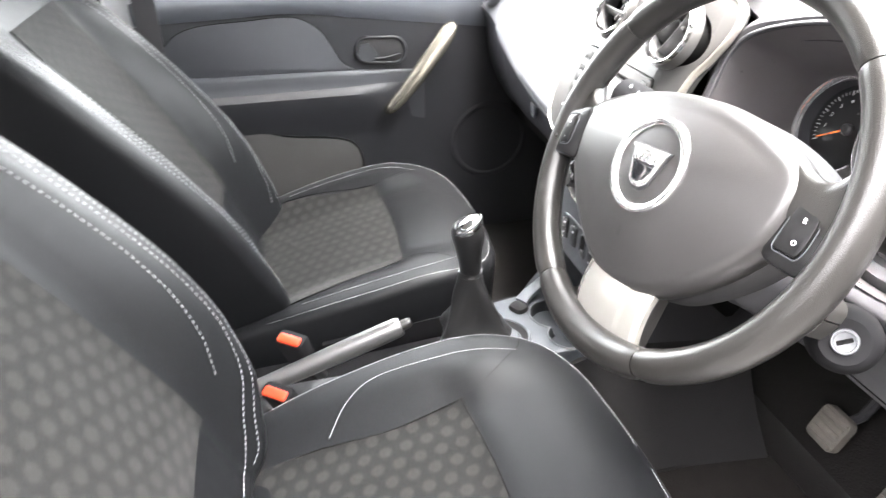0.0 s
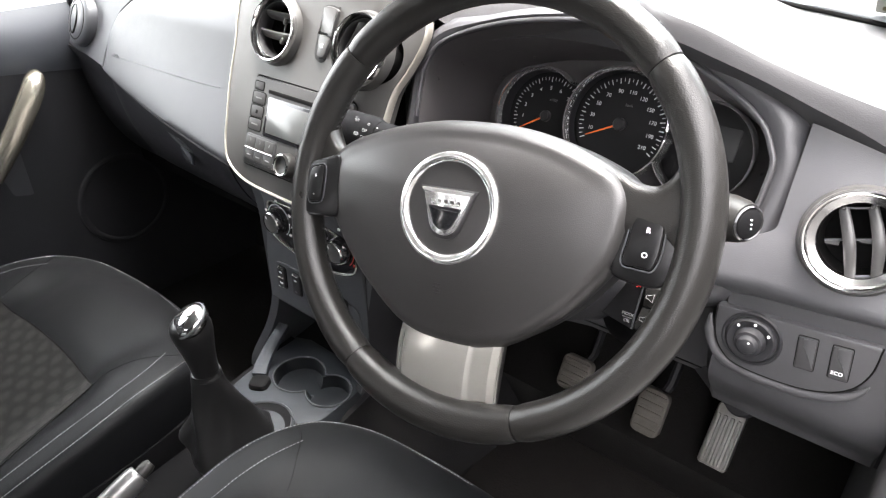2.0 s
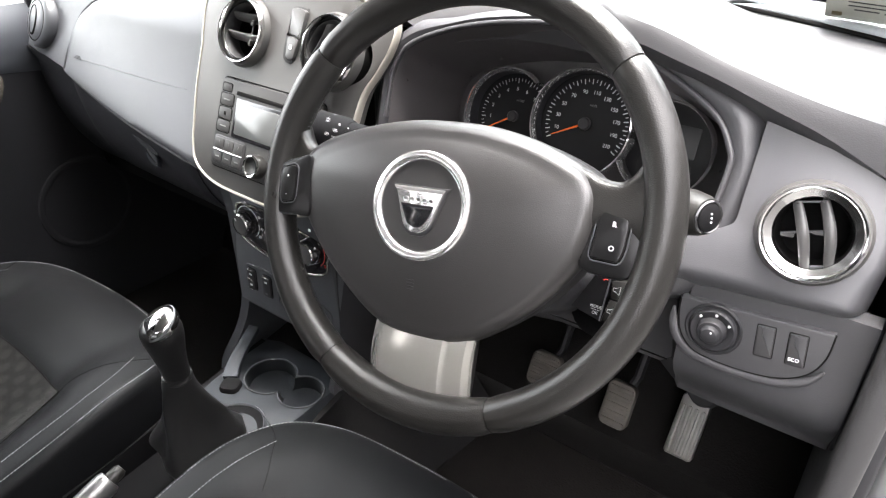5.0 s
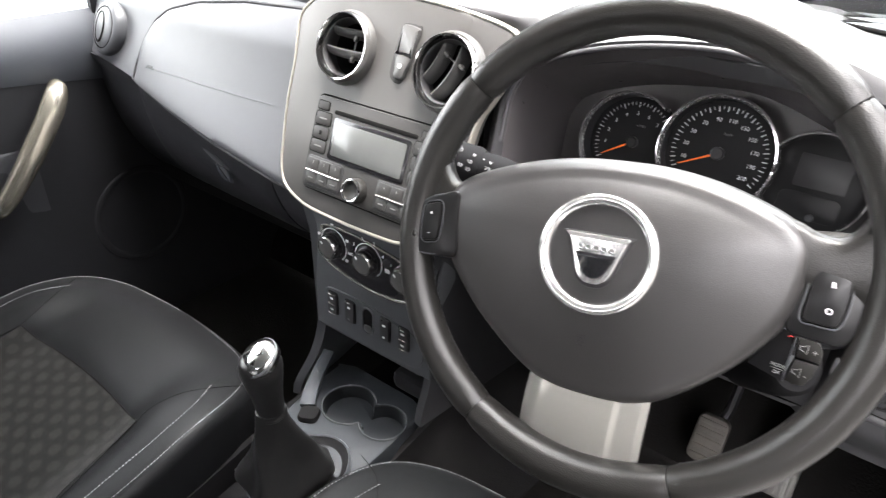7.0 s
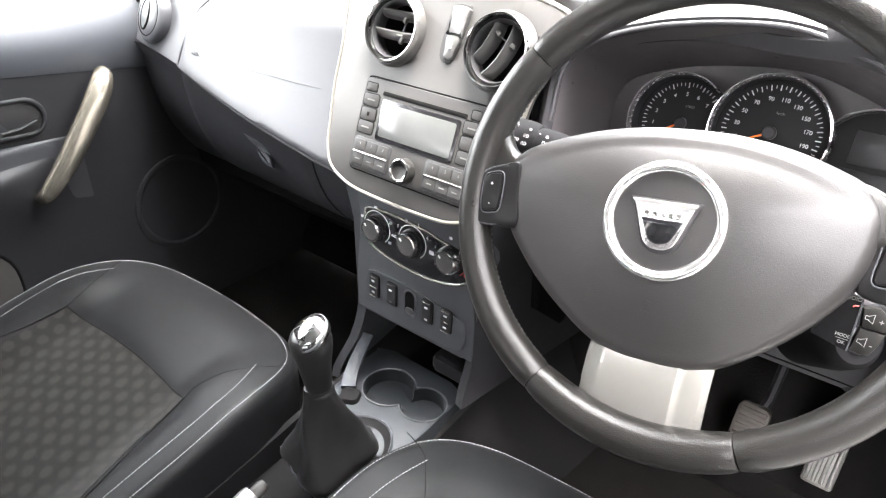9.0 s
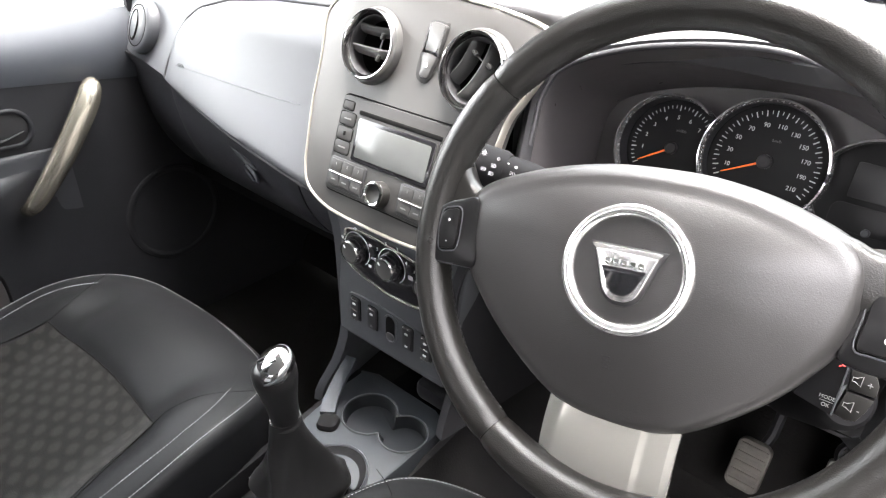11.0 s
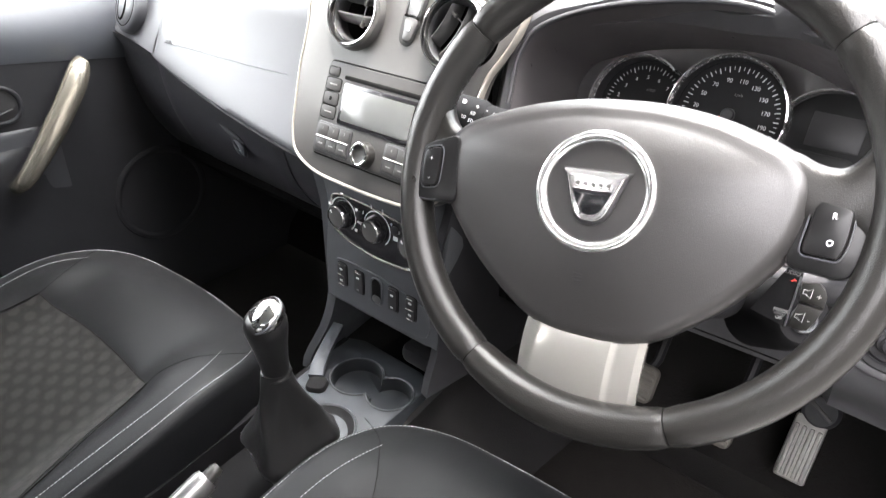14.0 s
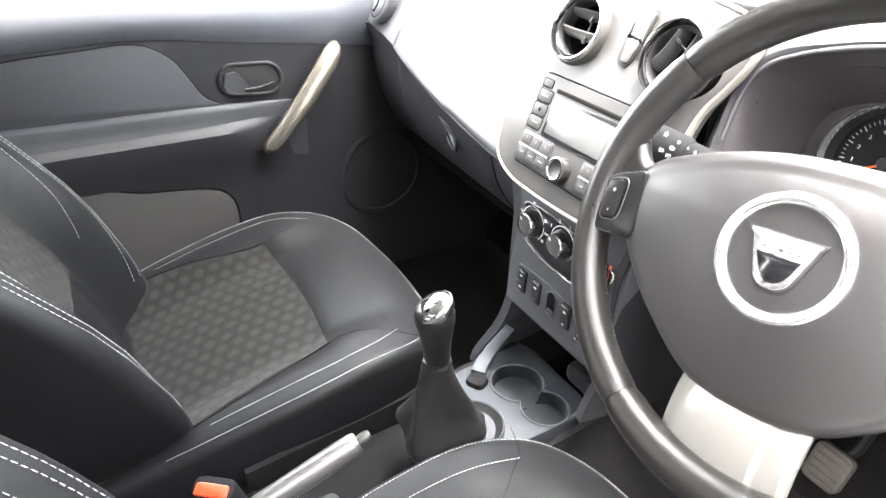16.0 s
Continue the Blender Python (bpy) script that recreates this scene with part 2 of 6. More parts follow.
def lathe(profile, m=None, seg=32, cap=(True, True), into=None):
    """Turned about z: rows of radius, height."""
    turn = [(math.cos(2 * math.pi * i / seg), math.sin(2 * math.pi * i / seg)) for i in range(seg)]
    return loft([[(r * c, r * s, z) for c, s in turn] for r, z in profile], m, cap=cap, into=into)


def curve(points, steps=6, closed=False):
    """A smooth line through the points."""
    p = [Vector(q) for q in points]
    n = len(p)
    out = []
    for i in range(n if closed else n - 1):
        a, b, c, d = (p[(i + k) % n] if closed else p[min(max(i + k, 0), n - 1)] for k in (-1, 0, 1, 2))
        for s in range(steps):
            t = s / steps
            out.append(0.5 * (2 * b + (c - a) * t + (2 * a - 5 * b + 4 * c - d) * t * t + (3 * b - a - 3 * c + d) * t ** 3))
    if not closed:
        out.append(p[-1])
    return out


def tube(points, radius, m=None, seg=8, closed=False, flat=1.0, into=None, up=None):
    """A rod along the points; radius a number or one for each point; flat: its depth against its width."""
    p = [Vector(q) for q in points]
    n = len(p)
    rad = radius if isinstance(radius, (list, tuple)) else [radius] * n
    side, rings = None, []
    for i in range(n):
        if closed:
            d = (p[(i + 1) % n] - p[i - 1]).normalized()
        else:
            d = (p[min(i + 1, n - 1)] - p[max(i - 1, 0)]).normalized()
        if up is not None:
            side = d.cross(Vector(up)).normalized()
        else:
            ref = side or (Vector((0, 0, 1)) if abs(d.z) < 0.9 else Vector((1, 0, 0))).cross(d)
            side = (ref - d * ref.dot(d)).normalized()
        other = d.cross(side)
        rings.append([p[i] + rad[i] * (side * math.cos(2 * math.pi * k / seg) + other * flat * math.sin(2 * math.pi * k / seg)) for k in range(seg)])
    if closed:
        return loft(rings + rings[:1], m, cap=(False, False), into=into)
    return loft(rings, m, into=into)


def inset(outline, d):
    """The closed outline, which runs against the clock, drawn in by d."""
    p = [Vector((q[0], q[1])) for q in outline]
    out = []
    for i in range(len(p)):
        e = (p[(i + 1) % len(p)] - p[i - 1]).normalized()
        out.append((p[i].x - e.y * d, p[i].y + e.x * d))
    return out


def rounded(w, h, r, n=5):
    """A rectangle with rounded corners, about its middle."""
    out = []
    for cx, cy, a in ((w / 2 - r, h / 2 - r, 0), (-w / 2 + r, h / 2 - r, 90), (-w / 2 + r, -h / 2 + r, 180), (w / 2 - r, -h / 2 + r, 270)):
        for k in range(n + 1):
            t = radians(a + 90 * k / n)
            out.append((cx + r * math.cos(t), cy + r * math.sin(t)))
    return out


def plate(outline, depth, edge=0.001, m=None, low=0.0, into=None, bulge=0.0):
    """A slab on a face, with an eased rim; bulge lifts its middle."""
    rim = [(x, y, low) for x, y in outline], [(x, y, depth - edge) for x, y in outline]
    a = inset(outline, edge * 0.3)
    b = inset(outline, edge)
    rings = [*rim, [(x, y, depth - edge * 0.3) for x, y in a], [(x, y, depth) for x, y in b]]
    if bulge:
        cx, cy = sum(x for x, _ in b) / len(b), sum(y for _, y in b) / len(b)
        for k in (0.93, 0.84, 0.72, 0.56, 0.38, 0.2, 0.08):
            rings.append([(cx + (x - cx) * k, cy + (y - cy) * k, depth + bulge * (1 - k * k)) for x, y in b])
    return loft(rings, m, into=into)


def block(w, d, h, r=0.004, m=None, into=None):
    """A box with eased edges, standing on its middle."""
    o = rounded(w, d, min(r * 1.5, w / 2.01, d / 2.01), 4)
    a = inset(o, r * 0.3)
    b = inset(o, r)
    return loft([[(x, y, 0) for x, y in b], [(x, y, r * 0.3) for x, y in a], [(x, y, r) for x, y in o], [(x, y, h - r) for x, y in o], [(x, y, h - r * 0.3) for x, y in a], [(x, y, h) for x, y in b]], m, into=into)


def sheet(fn, nu, nv, thick, m=None):
    """A curved board: fn(u, v) for u and v from 0 to 1, and its back at the offset thick."""
    front = [[Vector(fn(i / nu, j / nv)) for i in range(nu + 1)] for j in range(nv + 1)]
    off = Vector(thick)
    bm = bmesh.new()
    m = m or Matrix()
    A = [[bm.verts.new(m @ p) for p in row] for row in front]
    B = [[bm.verts.new(m @ (p + off)) for p in row] for row in front]
    for j in range(nv):
        for i in range(nu):
            bm.faces.new((A[j][i], A[j][i + 1], A[j + 1][i + 1], A[j + 1][i]))
            bm.faces.new((B[j][i], B[j + 1][i], B[j + 1][i + 1], B[j][i + 1]))
    for j in range(nv):
        bm.faces.new((A[j][0], A[j + 1][0], B[j + 1][0], B[j][0]))
        bm.faces.new((A[j][nu], B[j][nu], B[j + 1][nu], A[j + 1][nu]))
    for i in range(nu):
        bm.faces.new((A[0][i], B[0][i], B[0][i + 1], A[0][i + 1]))
        bm.faces.new((A[nv][i], A[nv][i + 1], B[nv][i + 1], B[nv][i]))
    return bm


def pillow(outline, top, low, edge, m=None, rings=14, tuck=0.012):
    """An upholstered block: outline against the clock, top(x, y) its upper face, low its foot, edge its rounding."""
    rows = [[(x, y, low) for x, y in inset(outline, tuck)]]
    rows.append([(x, y, low + 0.35 * (top(x, y) - edge - low)) for x, y in inset(outline, tuck * 0.3)])
    rows.append([(x, y, low + 0.75 * (top(x, y) - edge - low)) for x, y in outline])
    for k in range(7):
        a = radians(90 * k / 6)
        o = inset(outline, edge * (1 - math.cos(a)))
        rows.append([(x, y, top(x, y) - edge * (1 - math.sin(a))) for x, y in o])
    last = inset(outline, edge)
    cx, cy = sum(x for x, _ in last) / len(last), sum(y for _, y in last) / len(last)
    for k in range(1, rings):
        s = 1 - k / rings
        rows.append([(cx + (x - cx) * s, cy + (y - cy) * s, top(cx + (x - cx) * s, cy + (y - cy) * s)) for x, y in last])
    return loft(rows, m)


def stitches(points, length=0.0034, gap=0.0013, wide=0.00055, into=None, lift=(0, 0, 0)):
    """A row of short threads along a line."""
    bm = into or bmesh.new()
    p = [Vector(q) + Vector(lift) for q in points]
    lens = [(b - a).length for a, b in zip(p, p[1:])]
    total, pos = sum(lens), 0.0

    def spot(s):
        for k, d in enumerate(lens):
            if s <= d or k == len(lens) - 1:
                return p[k] + (p[k + 1] - p[k]) * min(1, s / max(d, 1e-9))
            s -= d
    while pos + length < total:
        a, b = spot(pos), spot(pos + length)
        d = (b - a).normalized()
        side = d.cross(Vector((0.13, 0.21, 1))).normalized()
        other = d.cross(side)
        mid = (a + b) / 2
        rings = []
        for c, r in ((a, 0.4), (mid, 1.0), (b, 0.4)):
            rings.append([c + wide * r * (side * math.cos(t) + other * math.sin(t)) for t in (0, 1.57, 3.14, 4.71)])
        loft(rings, into=bm)
        pos += length + gap
    return bm


def cut_out(ob, cutter):
    """Take the closed shape, modelled in the world's metres, out of the thing's mesh."""
    bmesh.ops.recalc_face_normals(cutter, faces=cutter.faces)
    me = bpy.data.meshes.new("cutter")
    cutter.to_mesh(me)
    cutter.free()
    me.transform(Matrix.Translation(-(base_of(ob))))
    tmp, body = new("cutter", me), new("body", ob.data)
    mod = body.modifiers.new("cut", "BOOLEAN")
    mod.operation, mod.solver, mod.object = "DIFFERENCE", "EXACT", tmp
    bpy.context.view_layer.update()
    done = bpy.data.meshes.new_from_object(body.evaluated_get(bpy.context.evaluated_depsgraph_get()))
    bpy.data.objects.remove(tmp)
    bpy.data.objects.remove(body)
    done.set_sharp_from_angle(angle=radians(38))
    ob.data = done
    return ob


def lettering(name, text, size, m, mat, parent, depth=0.0002, align="CENTER"):
    c = bpy.data.curves.new(name, "FONT")
    c.body, c.size, c.align_x, c.align_y, c.extrude = text, size, align, "CENTER", depth
    tmp = new(name, c)
    bpy.context.view_layer.update()
    me = bpy.data.meshes.new_from_object(tmp.evaluated_get(bpy.context.evaluated_depsgraph_get()))
    bpy.data.objects.remove(tmp)
    me.transform(Matrix.Translation(-base_of(parent)) @ m)
    me.materials.clear()
    me.materials.append(mat)
    ob = new(name, me)
    ob.parent = parent
    return ob


def smooth(a, b, x):
    t = min(1, max(0, (x - a) / (b - a)))
    return t * t * (3 - 2 * t)


def along(points, x):
    """The height of a bent line over x."""
    for (a, p), (b, q) in zip(points, points[1:]):
        if x <= b:
            t = min(1, max(0, (x - a) / (b - a)))
            return p + (q - p) * t
    return points[-1][1]


def box(x0, x1, y0, y1, z0, z1, r=0.006, into=None):
    return block(x1 - x0, y1 - y0, z1 - z0, r, pose((x0 + x1) / 2, (y0 + y1) / 2, z0), into)


# ---- the car's shell and the ground outside ----
solid("ground", box(-60, 60, -60, 60, -0.36, -0.30, 0.01), ASPHALT, "grey weathered asphalt around the parked car", "ground", kind="structure")
solid("floor", box(-0.74, 0.74, -1.9, 0.80, -0.03, 0.0, 0.004), CARPET, "black carpeted car floor", "floor", kind="structure")
solid("wall_front", sheet(lambda u, v: (-0.74 + 1.48 * u, 0.50 + 0.24 * smooth(0, 0.45, v) + 0.02 * v, 0.005 + 0.66 * v), 8, 14, (0, 0.03, 0)), CARPET, "dark carpeted bulkhead behind the pedals", "bulkhead", kind="structure")
solid("wall_back", box(-0.72, 0.72, -1.93, -1.90, 0, 0.62), TRIM, "plain grey rear trim wall", "wall", kind="structure")
solid("ceiling", sheet(lambda u, v: (-0.66 + 1.32 * u, -1.75 + 1.75 * v, 1.22 + 0.05 * math.sin(math.pi * u) + 0.03 * math.sin(math.pi * v)), 12, 12, (0, 0, 0.03)), LINING, "pale grey cloth headlining", "headlining", kind="structure")


def pane(name, corners, label, glass=None):
    bm = bmesh.new()
    a = [Vector(c) for c in corners]
    n = (a[1] - a[0]).cross(a[3] - a[0]).normalized() * 0.004
    loft([[p for p in a], [p + n for p in a]], into=bm)
    ob = solid(name, bm, glass or GLASS, label, "window", kind="structure")
    ob.visible_shadow = False
    return ob


def pillar(points, r, name="trim"):
    solid(name, tube(curve(points, 5), r, seg=10, flat=0.6), TRIM, "grey plastic trimmed roof pillar", "pillar", kind="structure")


for side in (-1, 1):
    pillar([(side * 0.715, 0.66, 0.66), (side * 0.69, 0.35, 0.93), (side * 0.65, 0.02, 1.22)], 0.035)
    pillar([(side * 0.65, 0.02, 1.22), (side * 0.64, -0.9, 1.25), (side * 0.62, -1.75, 1.2)], 0.04)
    pillar([(side * 0.73, -0.60, 0.0), (side * 0.725, -0.60, 0.55), (side * 0.66, -0.62, 1.23)], 0.055)
    pillar([(side * 0.66, -1.55, 0.6), (side * 0.62, -1.72, 1.2)], 0.07)
    solid("wall_side", box(min(side * 0.745, side * 0.785), max(side * 0.745, side * 0.785), -0.62 if side < 0 else 0.32, 0.82, -0.12, 0.60 if side < 0 else 0.66), PAINT, "grey painted outer body side", "body side", kind="structure")
    solid("kick_panel", box(min(side * 0.718, side * 0.742), max(side * 0.718, side * 0.742), 0.14 if side > 0 else 0.55, 0.80, -0.01, 0.64), KICK, "dark grey plastic kick panel", "trim", kind="structure")
    pane("window_rear_side", [(side * 0.72, -0.65, 0.60), (side * 0.70, -1.60, 0.60), (side * 0.64, -1.72, 1.2), (side * 0.65, -0.65, 1.22)], "unseen rear side window darkened to cut light", TINTED)
    solid("wall_rear_side", box(min(side * 0.70, side * 0.74), max(side * 0.70, side * 0.74), -1.9, -0.63, 0.0, 0.62), DOORPLASTIC, "dark grey rear door lining", "door lining", kind="structure")
pillar([(-0.65, 0.02, 1.22), (0, 0.06, 1.26), (0.65, 0.02, 1.22)], 0.035)
solid("door_sill", box(0.675, 0.775, -0.56, 0.30, -0.03, 0.10, 0.02), LOWER, "black plastic door sill trim", "sill", kind="structure")
solid("outer_sill", box(0.78, 0.84, -0.60, 0.62, -0.10, 0.075, 0.02), PAINT, "grey painted outer sill", "sill", kind="structure")
pane("window_back", [(-0.62, -1.90, 0.62), (0.62, -1.90, 0.62), (0.58, -1.74, 1.2), (-0.58, -1.74, 1.2)], "unseen rear window darkened to cut light", TINTED)
# unseen wall, added to block sky light through the driver's door
solid("wall_light_block", box(2.9, 3.1, -14, 14, -0.31, 2.6, 0.02), BLOCK_WALL, "plain unseen grey rendered wall added to block side light", "wall", kind="structure")
solid("scuttle", sheet(lambda u, v: (-0.71 + 1.42 * u, 0.765 - 0.06 * abs(2 * u - 1) ** 3 + 0.10 * v, 0.698 + 0.028 * math.sin(math.pi * u) + 0.020 * v), 24, 8, (0, 0, -0.015)), SCUTTLE, "pale grey plastic scuttle panel under the windscreen", "scuttle", kind="structure")
solid("bonnet", sheet(lambda u, v: (-0.72 + 1.44 * u, 0.80 + 0.95 * v, 0.735 + 0.05 * math.sin(math.pi * u) - 0.10 * v * v), 12, 12, (0, 0, -0.02)), BONNET, "pale grey painted bonnet beyond the windscreen", "bonnet", kind="structure")


pane("window_1", [(-0.70, 0.76, 0.70), (0.70, 0.76, 0.70), (0.64, 0.03, 1.23), (-0.64, 0.03, 1.23)], "clear raked windscreen")
pane("window_2", [(-0.725, 0.42, 0.62), (-0.725, -0.56, 0.62), (-0.66, -0.58, 1.2), (-0.66, 0.04, 1.2)], "clear passenger door window")

# weather seal and inner trim on the driver's door post
solid("door_seal", tube(curve([(0.742, 0.30, 0.02), (0.746, 0.235, 0.18), (0.748, 0.205, 0.36), (0.742, 0.215, 0.52), (0.728, 0.26, 0.64)], 6), 0.011, seg=10), LOWER, "black rubber door seal on the front post", "seal", kind="structure")
solid("post_trim", tube(curve([(0.772, 0.36, 0.0), (0.775, 0.285, 0.20), (0.776, 0.25, 0.38), (0.770, 0.262, 0.55), (0.755, 0.31, 0.68)], 6), 0.022, seg=12, flat=0.7), PAINT, "grey painted front door post", "pillar", kind="structure")

# windscreen base: seal, wiper, sticker
solid("windscreen_seal", tube(curve([(-0.69, 0.66, 0.72), (-0.35, 0.72, 0.745), (0.02, 0.735, 0.754), (0.138, 0.733, 0.745), (0.253, 0.730, 0.731), (0.339, 0.741, 0.7300), (0.425, 0.737, 0.7245), (0.504, 0.731, 0.7185), (0.590, 0.718, 0.7120), (0.70, 0.693, 0.703)], 6), 0.0105, seg=14, flat=0.7), COWL, "grey rubber seal at the foot of the windscreen", "seal", kind="structure")
solid("seal_lip", tube(curve([(0.253, 0.731, 0.7295), (0.339, 0.729, 0.7240), (0.425, 0.725, 0.7187), (0.504, 0.719, 0.7127), (0.590, 0.706, 0.7062), (0.70, 0.682, 0.697)], 6), 0.0032, seg=8), VOID, "thin black lip of the windscreen seal", "seal", kind="structure")
wiper = thing("windscreen_wiper", "black wiper arm resting outside the windscreen", "wiper", (0.3, 0.84, 0.76))
part("wiper_arm", tube([(-0.25, 0.81, 0.765), (0.2, 0.83, 0.772), (0.62, 0.80, 0.75)], [0.009, 0.008, 0.011], seg=6), COWL, wiper)
part("wiper_blade", tube([(-0.30, 0.795, 0.765), (0.15, 0.815, 0.775), (0.50, 0.80, 0.762)], 0.006, seg=6, flat=1.6), RUBBER, wiper)
sticker = thing("windscreen_sticker", "small pale printed sticker inside the windscreen", "sticker", (0.57, 0.70, 0.75))
SK = pose(0, 0.76, 0.70, 144) @ pose(0.600, 0.0845, 0.006, 0, 0, -3)
part("paper", plate(rounded(0.124, 0.080, 0.004), 0.001, 0.0003, SK), PAPER, sticker)
part("ochre_mark", plate(rounded(0.013, 0.010, 0.002), 0.0016, 0.0002, SK @ pose(-0.047, -0.026, 0), low=0.0009), OCHRE, sticker, "ochre printed mark")
for bx, by, bw in ((-0.012, -0.010, 0.030), (0.022, -0.012, 0.026), (0.0, 0.000, 0.070), (0.004, 0.010, 0.080)):
    part("print_bar", plate(rounded(bw, 0.0026, 0.0008), 0.0016, 0.0002, SK @ pose(bx, by, 0), low=0.0009), KICK, sticker)
# ---- dashboard ----
XC = 0.013
dash = thing("dashboard", "charcoal grained plastic dashboard with graphite centre panel", "dashboard", (0, 0.3, 0.45))

# top pad: slopes away from the rolled front lip to the windscreen
LIP = [(-0.72, 0.715), (-0.60, 0.725), (-0.44, 0.735), (-0.25, 0.745), (-0.12, 0.752), (0.02, 0.772), (0.15, 0.772), (0.20, 0.768), (0.26, 0.784), (0.34, 0.791), (0.42, 0.785), (0.47, 0.769), (0.52, 0.750), (0.59, 0.724), (0.67, 0.693), (0.72, 0.672)]
LIPY = [(-0.72, 0.235), (-0.45, 0.235), (-0.15, 0.235), (0.02, 0.225), (0.18, 0.225), (0.34, 0.215), (0.50, 0.215), (0.60, 0.228), (0.72, 0.245)]


def lip_at(x):
    s = 0.03
    return tuple(sum(along(L, x + d) for d in (-s, -s / 2, 0, s / 2, s)) / 5 for L in (LIPY, LIP))


def top_pad(u, v):
    x = -0.715 + 1.43 * u
    y0, z0 = lip_at(x)
    brow = smooth(0.15, 0.19, x) * smooth(0.47, 0.41, x)
    rise = 0.013 + 0.027 * smooth(0.57, 0.63, x) + 0.007 * smooth(0.2, 0.1, x) + 0.020 * brow
    push = 0.010 + 0.022 * smooth(0.20, 0.30, x)
    back = 0.012 + brow * (push + 0.038)
    end = 0.74 - 0.06 * (abs(x) / 0.72) ** 3
    if v < 0.25:
        t = v / 0.25
        a = radians(-20 + 110 * smooth(0, 1, t))
        return (x, y0 + 0.006 - 0.006 * math.sin(a) + 0.012 * t * t + brow * (push + 0.038 * t), z0 - rise * (1 - t) ** 1.2)
    t = (v - 0.25) / 0.75
    flat = z0 + (0.728 - z0) * smooth(0.25, 1, t)
    return (x, y0 + back + (end - y0 - back) * t, flat + 0.004 * math.sin(math.pi * t) - 0.001)


EDGE_LINE = [(0.36, 0.772), (0.467, 0.7556), (0.529, 0.739), (0.565, 0.7264), (0.5886, 0.7125), (0.628, 0.7042), (0.6675, 0.6904), (0.72, 0.672)]
CREASE = [(0.36, 0.788), (0.4656, 0.7668), (0.5034, 0.7567), (0.539, 0.7475), (0.564, 0.7389), (0.588, 0.731), (0.625, 0.7202), (0.665, 0.702), (0.72, 0.677)]
RIDGE = [(0.36, 0.802), (0.425, 0.7914), (0.480, 0.7802), (0.533, 0.7626), (0.582, 0.7496), (0.626, 0.7399), (0.654, 0.7359), (0.72, 0.725)]


def faceted(x, v):
    """The driver's end of the pad: a narrow turned-under lip, a broad slanting facet, then the flat top."""
    a, b, c = (sum(along(L, x + d) for d in (-0.012, 0, 0.012)) / 3 for L in (EDGE_LINE, CREASE, RIDGE))
    a = b + 0.62 * (a - b)
    end = 0.74 - 0.06 * (abs(x) / 0.72) ** 3
    if v < 0.10:
        t = v / 0.10
        return (x, 0.224 - 0.009 * t, a + (b - a) * t)
    if v < 0.30:
        t = (v - 0.10) / 0.20
        return (x, 0.215 + 0.005 * t + 0.002 * t ** 4, b + (c - b) * t)
    t = (v - 0.30) / 0.70
    return (x, 0.222 + (end - 0.222) * t, c + (along([(0.2, 0.728), (0.34, 0.7185), (0.425, 0.7140), (0.525, 0.7075), (0.60, 0.7020), (0.72, 0.693)], x) - c) * (0.35 * t + 0.65 * smooth(0, 1, t)) + 0.004 * math.sin(math.pi * t))


def whole_pad(u, v):
    p, x = Vector(top_pad(u, v)), -0.715 + 1.43 * u
    w = smooth(0.37, 0.455, x)
    return p.lerp(Vector(faceted(x, v)), w) if w > 0 else p


part("top_pad", sheet(whole_pad, 150, 40, (0, 0.02, -0.02)), DASH_TOP, dash, "soft grained top pad")
# demister grille at the foot of the windscreen
def on_top(x, y, lift):
    y0 = lip_at(x)[0] + 0.012
    t = (y - y0) / (0.74 - 0.06 * (abs(x) / 0.72) ** 3 - y0)
    p = top_pad((x + 0.715) / 1.43, 0.25 + 0.75 * t)
    return (p[0], p[1], p[2] + lift)


part("demister_slot", sheet(lambda u, v: on_top(-0.19 + 0.36 * u, 0.405 + 0.16 * v, 0.003), 20, 10, (0, 0, -0.008)), VOID, dash, "black demister grille")
for k in range(12):
    part("demister_bar", tube([on_top(-0.185 + 0.35 * a / 8, 0.415 + 0.0127 * k, 0.0036) for a in range(9)], 0.0014, seg=5), LOWER, dash)

# dark core behind the faces
part("core", loft([[(x, 0.24 + s, 0.66), (x, 0.62, 0.70), (x, 0.70, 0.35 + up), (x, 0.36, 0.24 + 1.9 * up), (x, 0.26, 0.33 + up)] for x, s, up in ((-0.70, 0, 0), (0.15, 0, 0), (0.16, 0.16, 0.07), (0.58, 0.16, 0.08), (0.59, 0.06, 0.08), (0.70, 0.06, 0.08))]), VOID, dash)


# passenger face: airbag cover
def face_y(z):
    return 0.155 + 0.45 * (z - 0.60) - 0.9 * (z - 0.63) * (z - 0.63) + 3.2 * max(0, z - 0.69) ** 1.6




def cover_edges(x):
    lo = along([(-0.53, 0.585), (-0.454, 0.573), (-0.285, 0.547), (-0.10, 0.522)], x)
    hi = along([(-0.522, 0.600), (-0.517, 0.625), (-0.505, 0.650), (-0.48, 0.678), (-0.445, 0.699), (-0.38, 0.716), (-0.28, 0.728), (-0.10, 0.735)], x)
    return lo, hi


def cover(u, v):
    x = -0.521 + 0.42 * u
    lo, hi = cover_edges(x)
    z = lo + (hi - lo) * v
    edge = min(1, 0.25 * (1 - (2 * v - 1) ** 8) + 0.75 * (1 - (2 * v - 1) ** 30))
    side = 1 - (1 - u) ** 40
    return (x, face_y(z) + 0.007 * (1 - edge * side) - 0.012 * math.sin(math.pi * u) ** 0.7, z)


part("airbag_cover", sheet(cover, 48, 30, (0, 0.02, 0)), DASH, dash, "smooth charcoal airbag cover")


def on_cover(u, v, out=0.0):
    x, y, z = cover(u, v)
    return (x, y - out, z + out * 0.4)


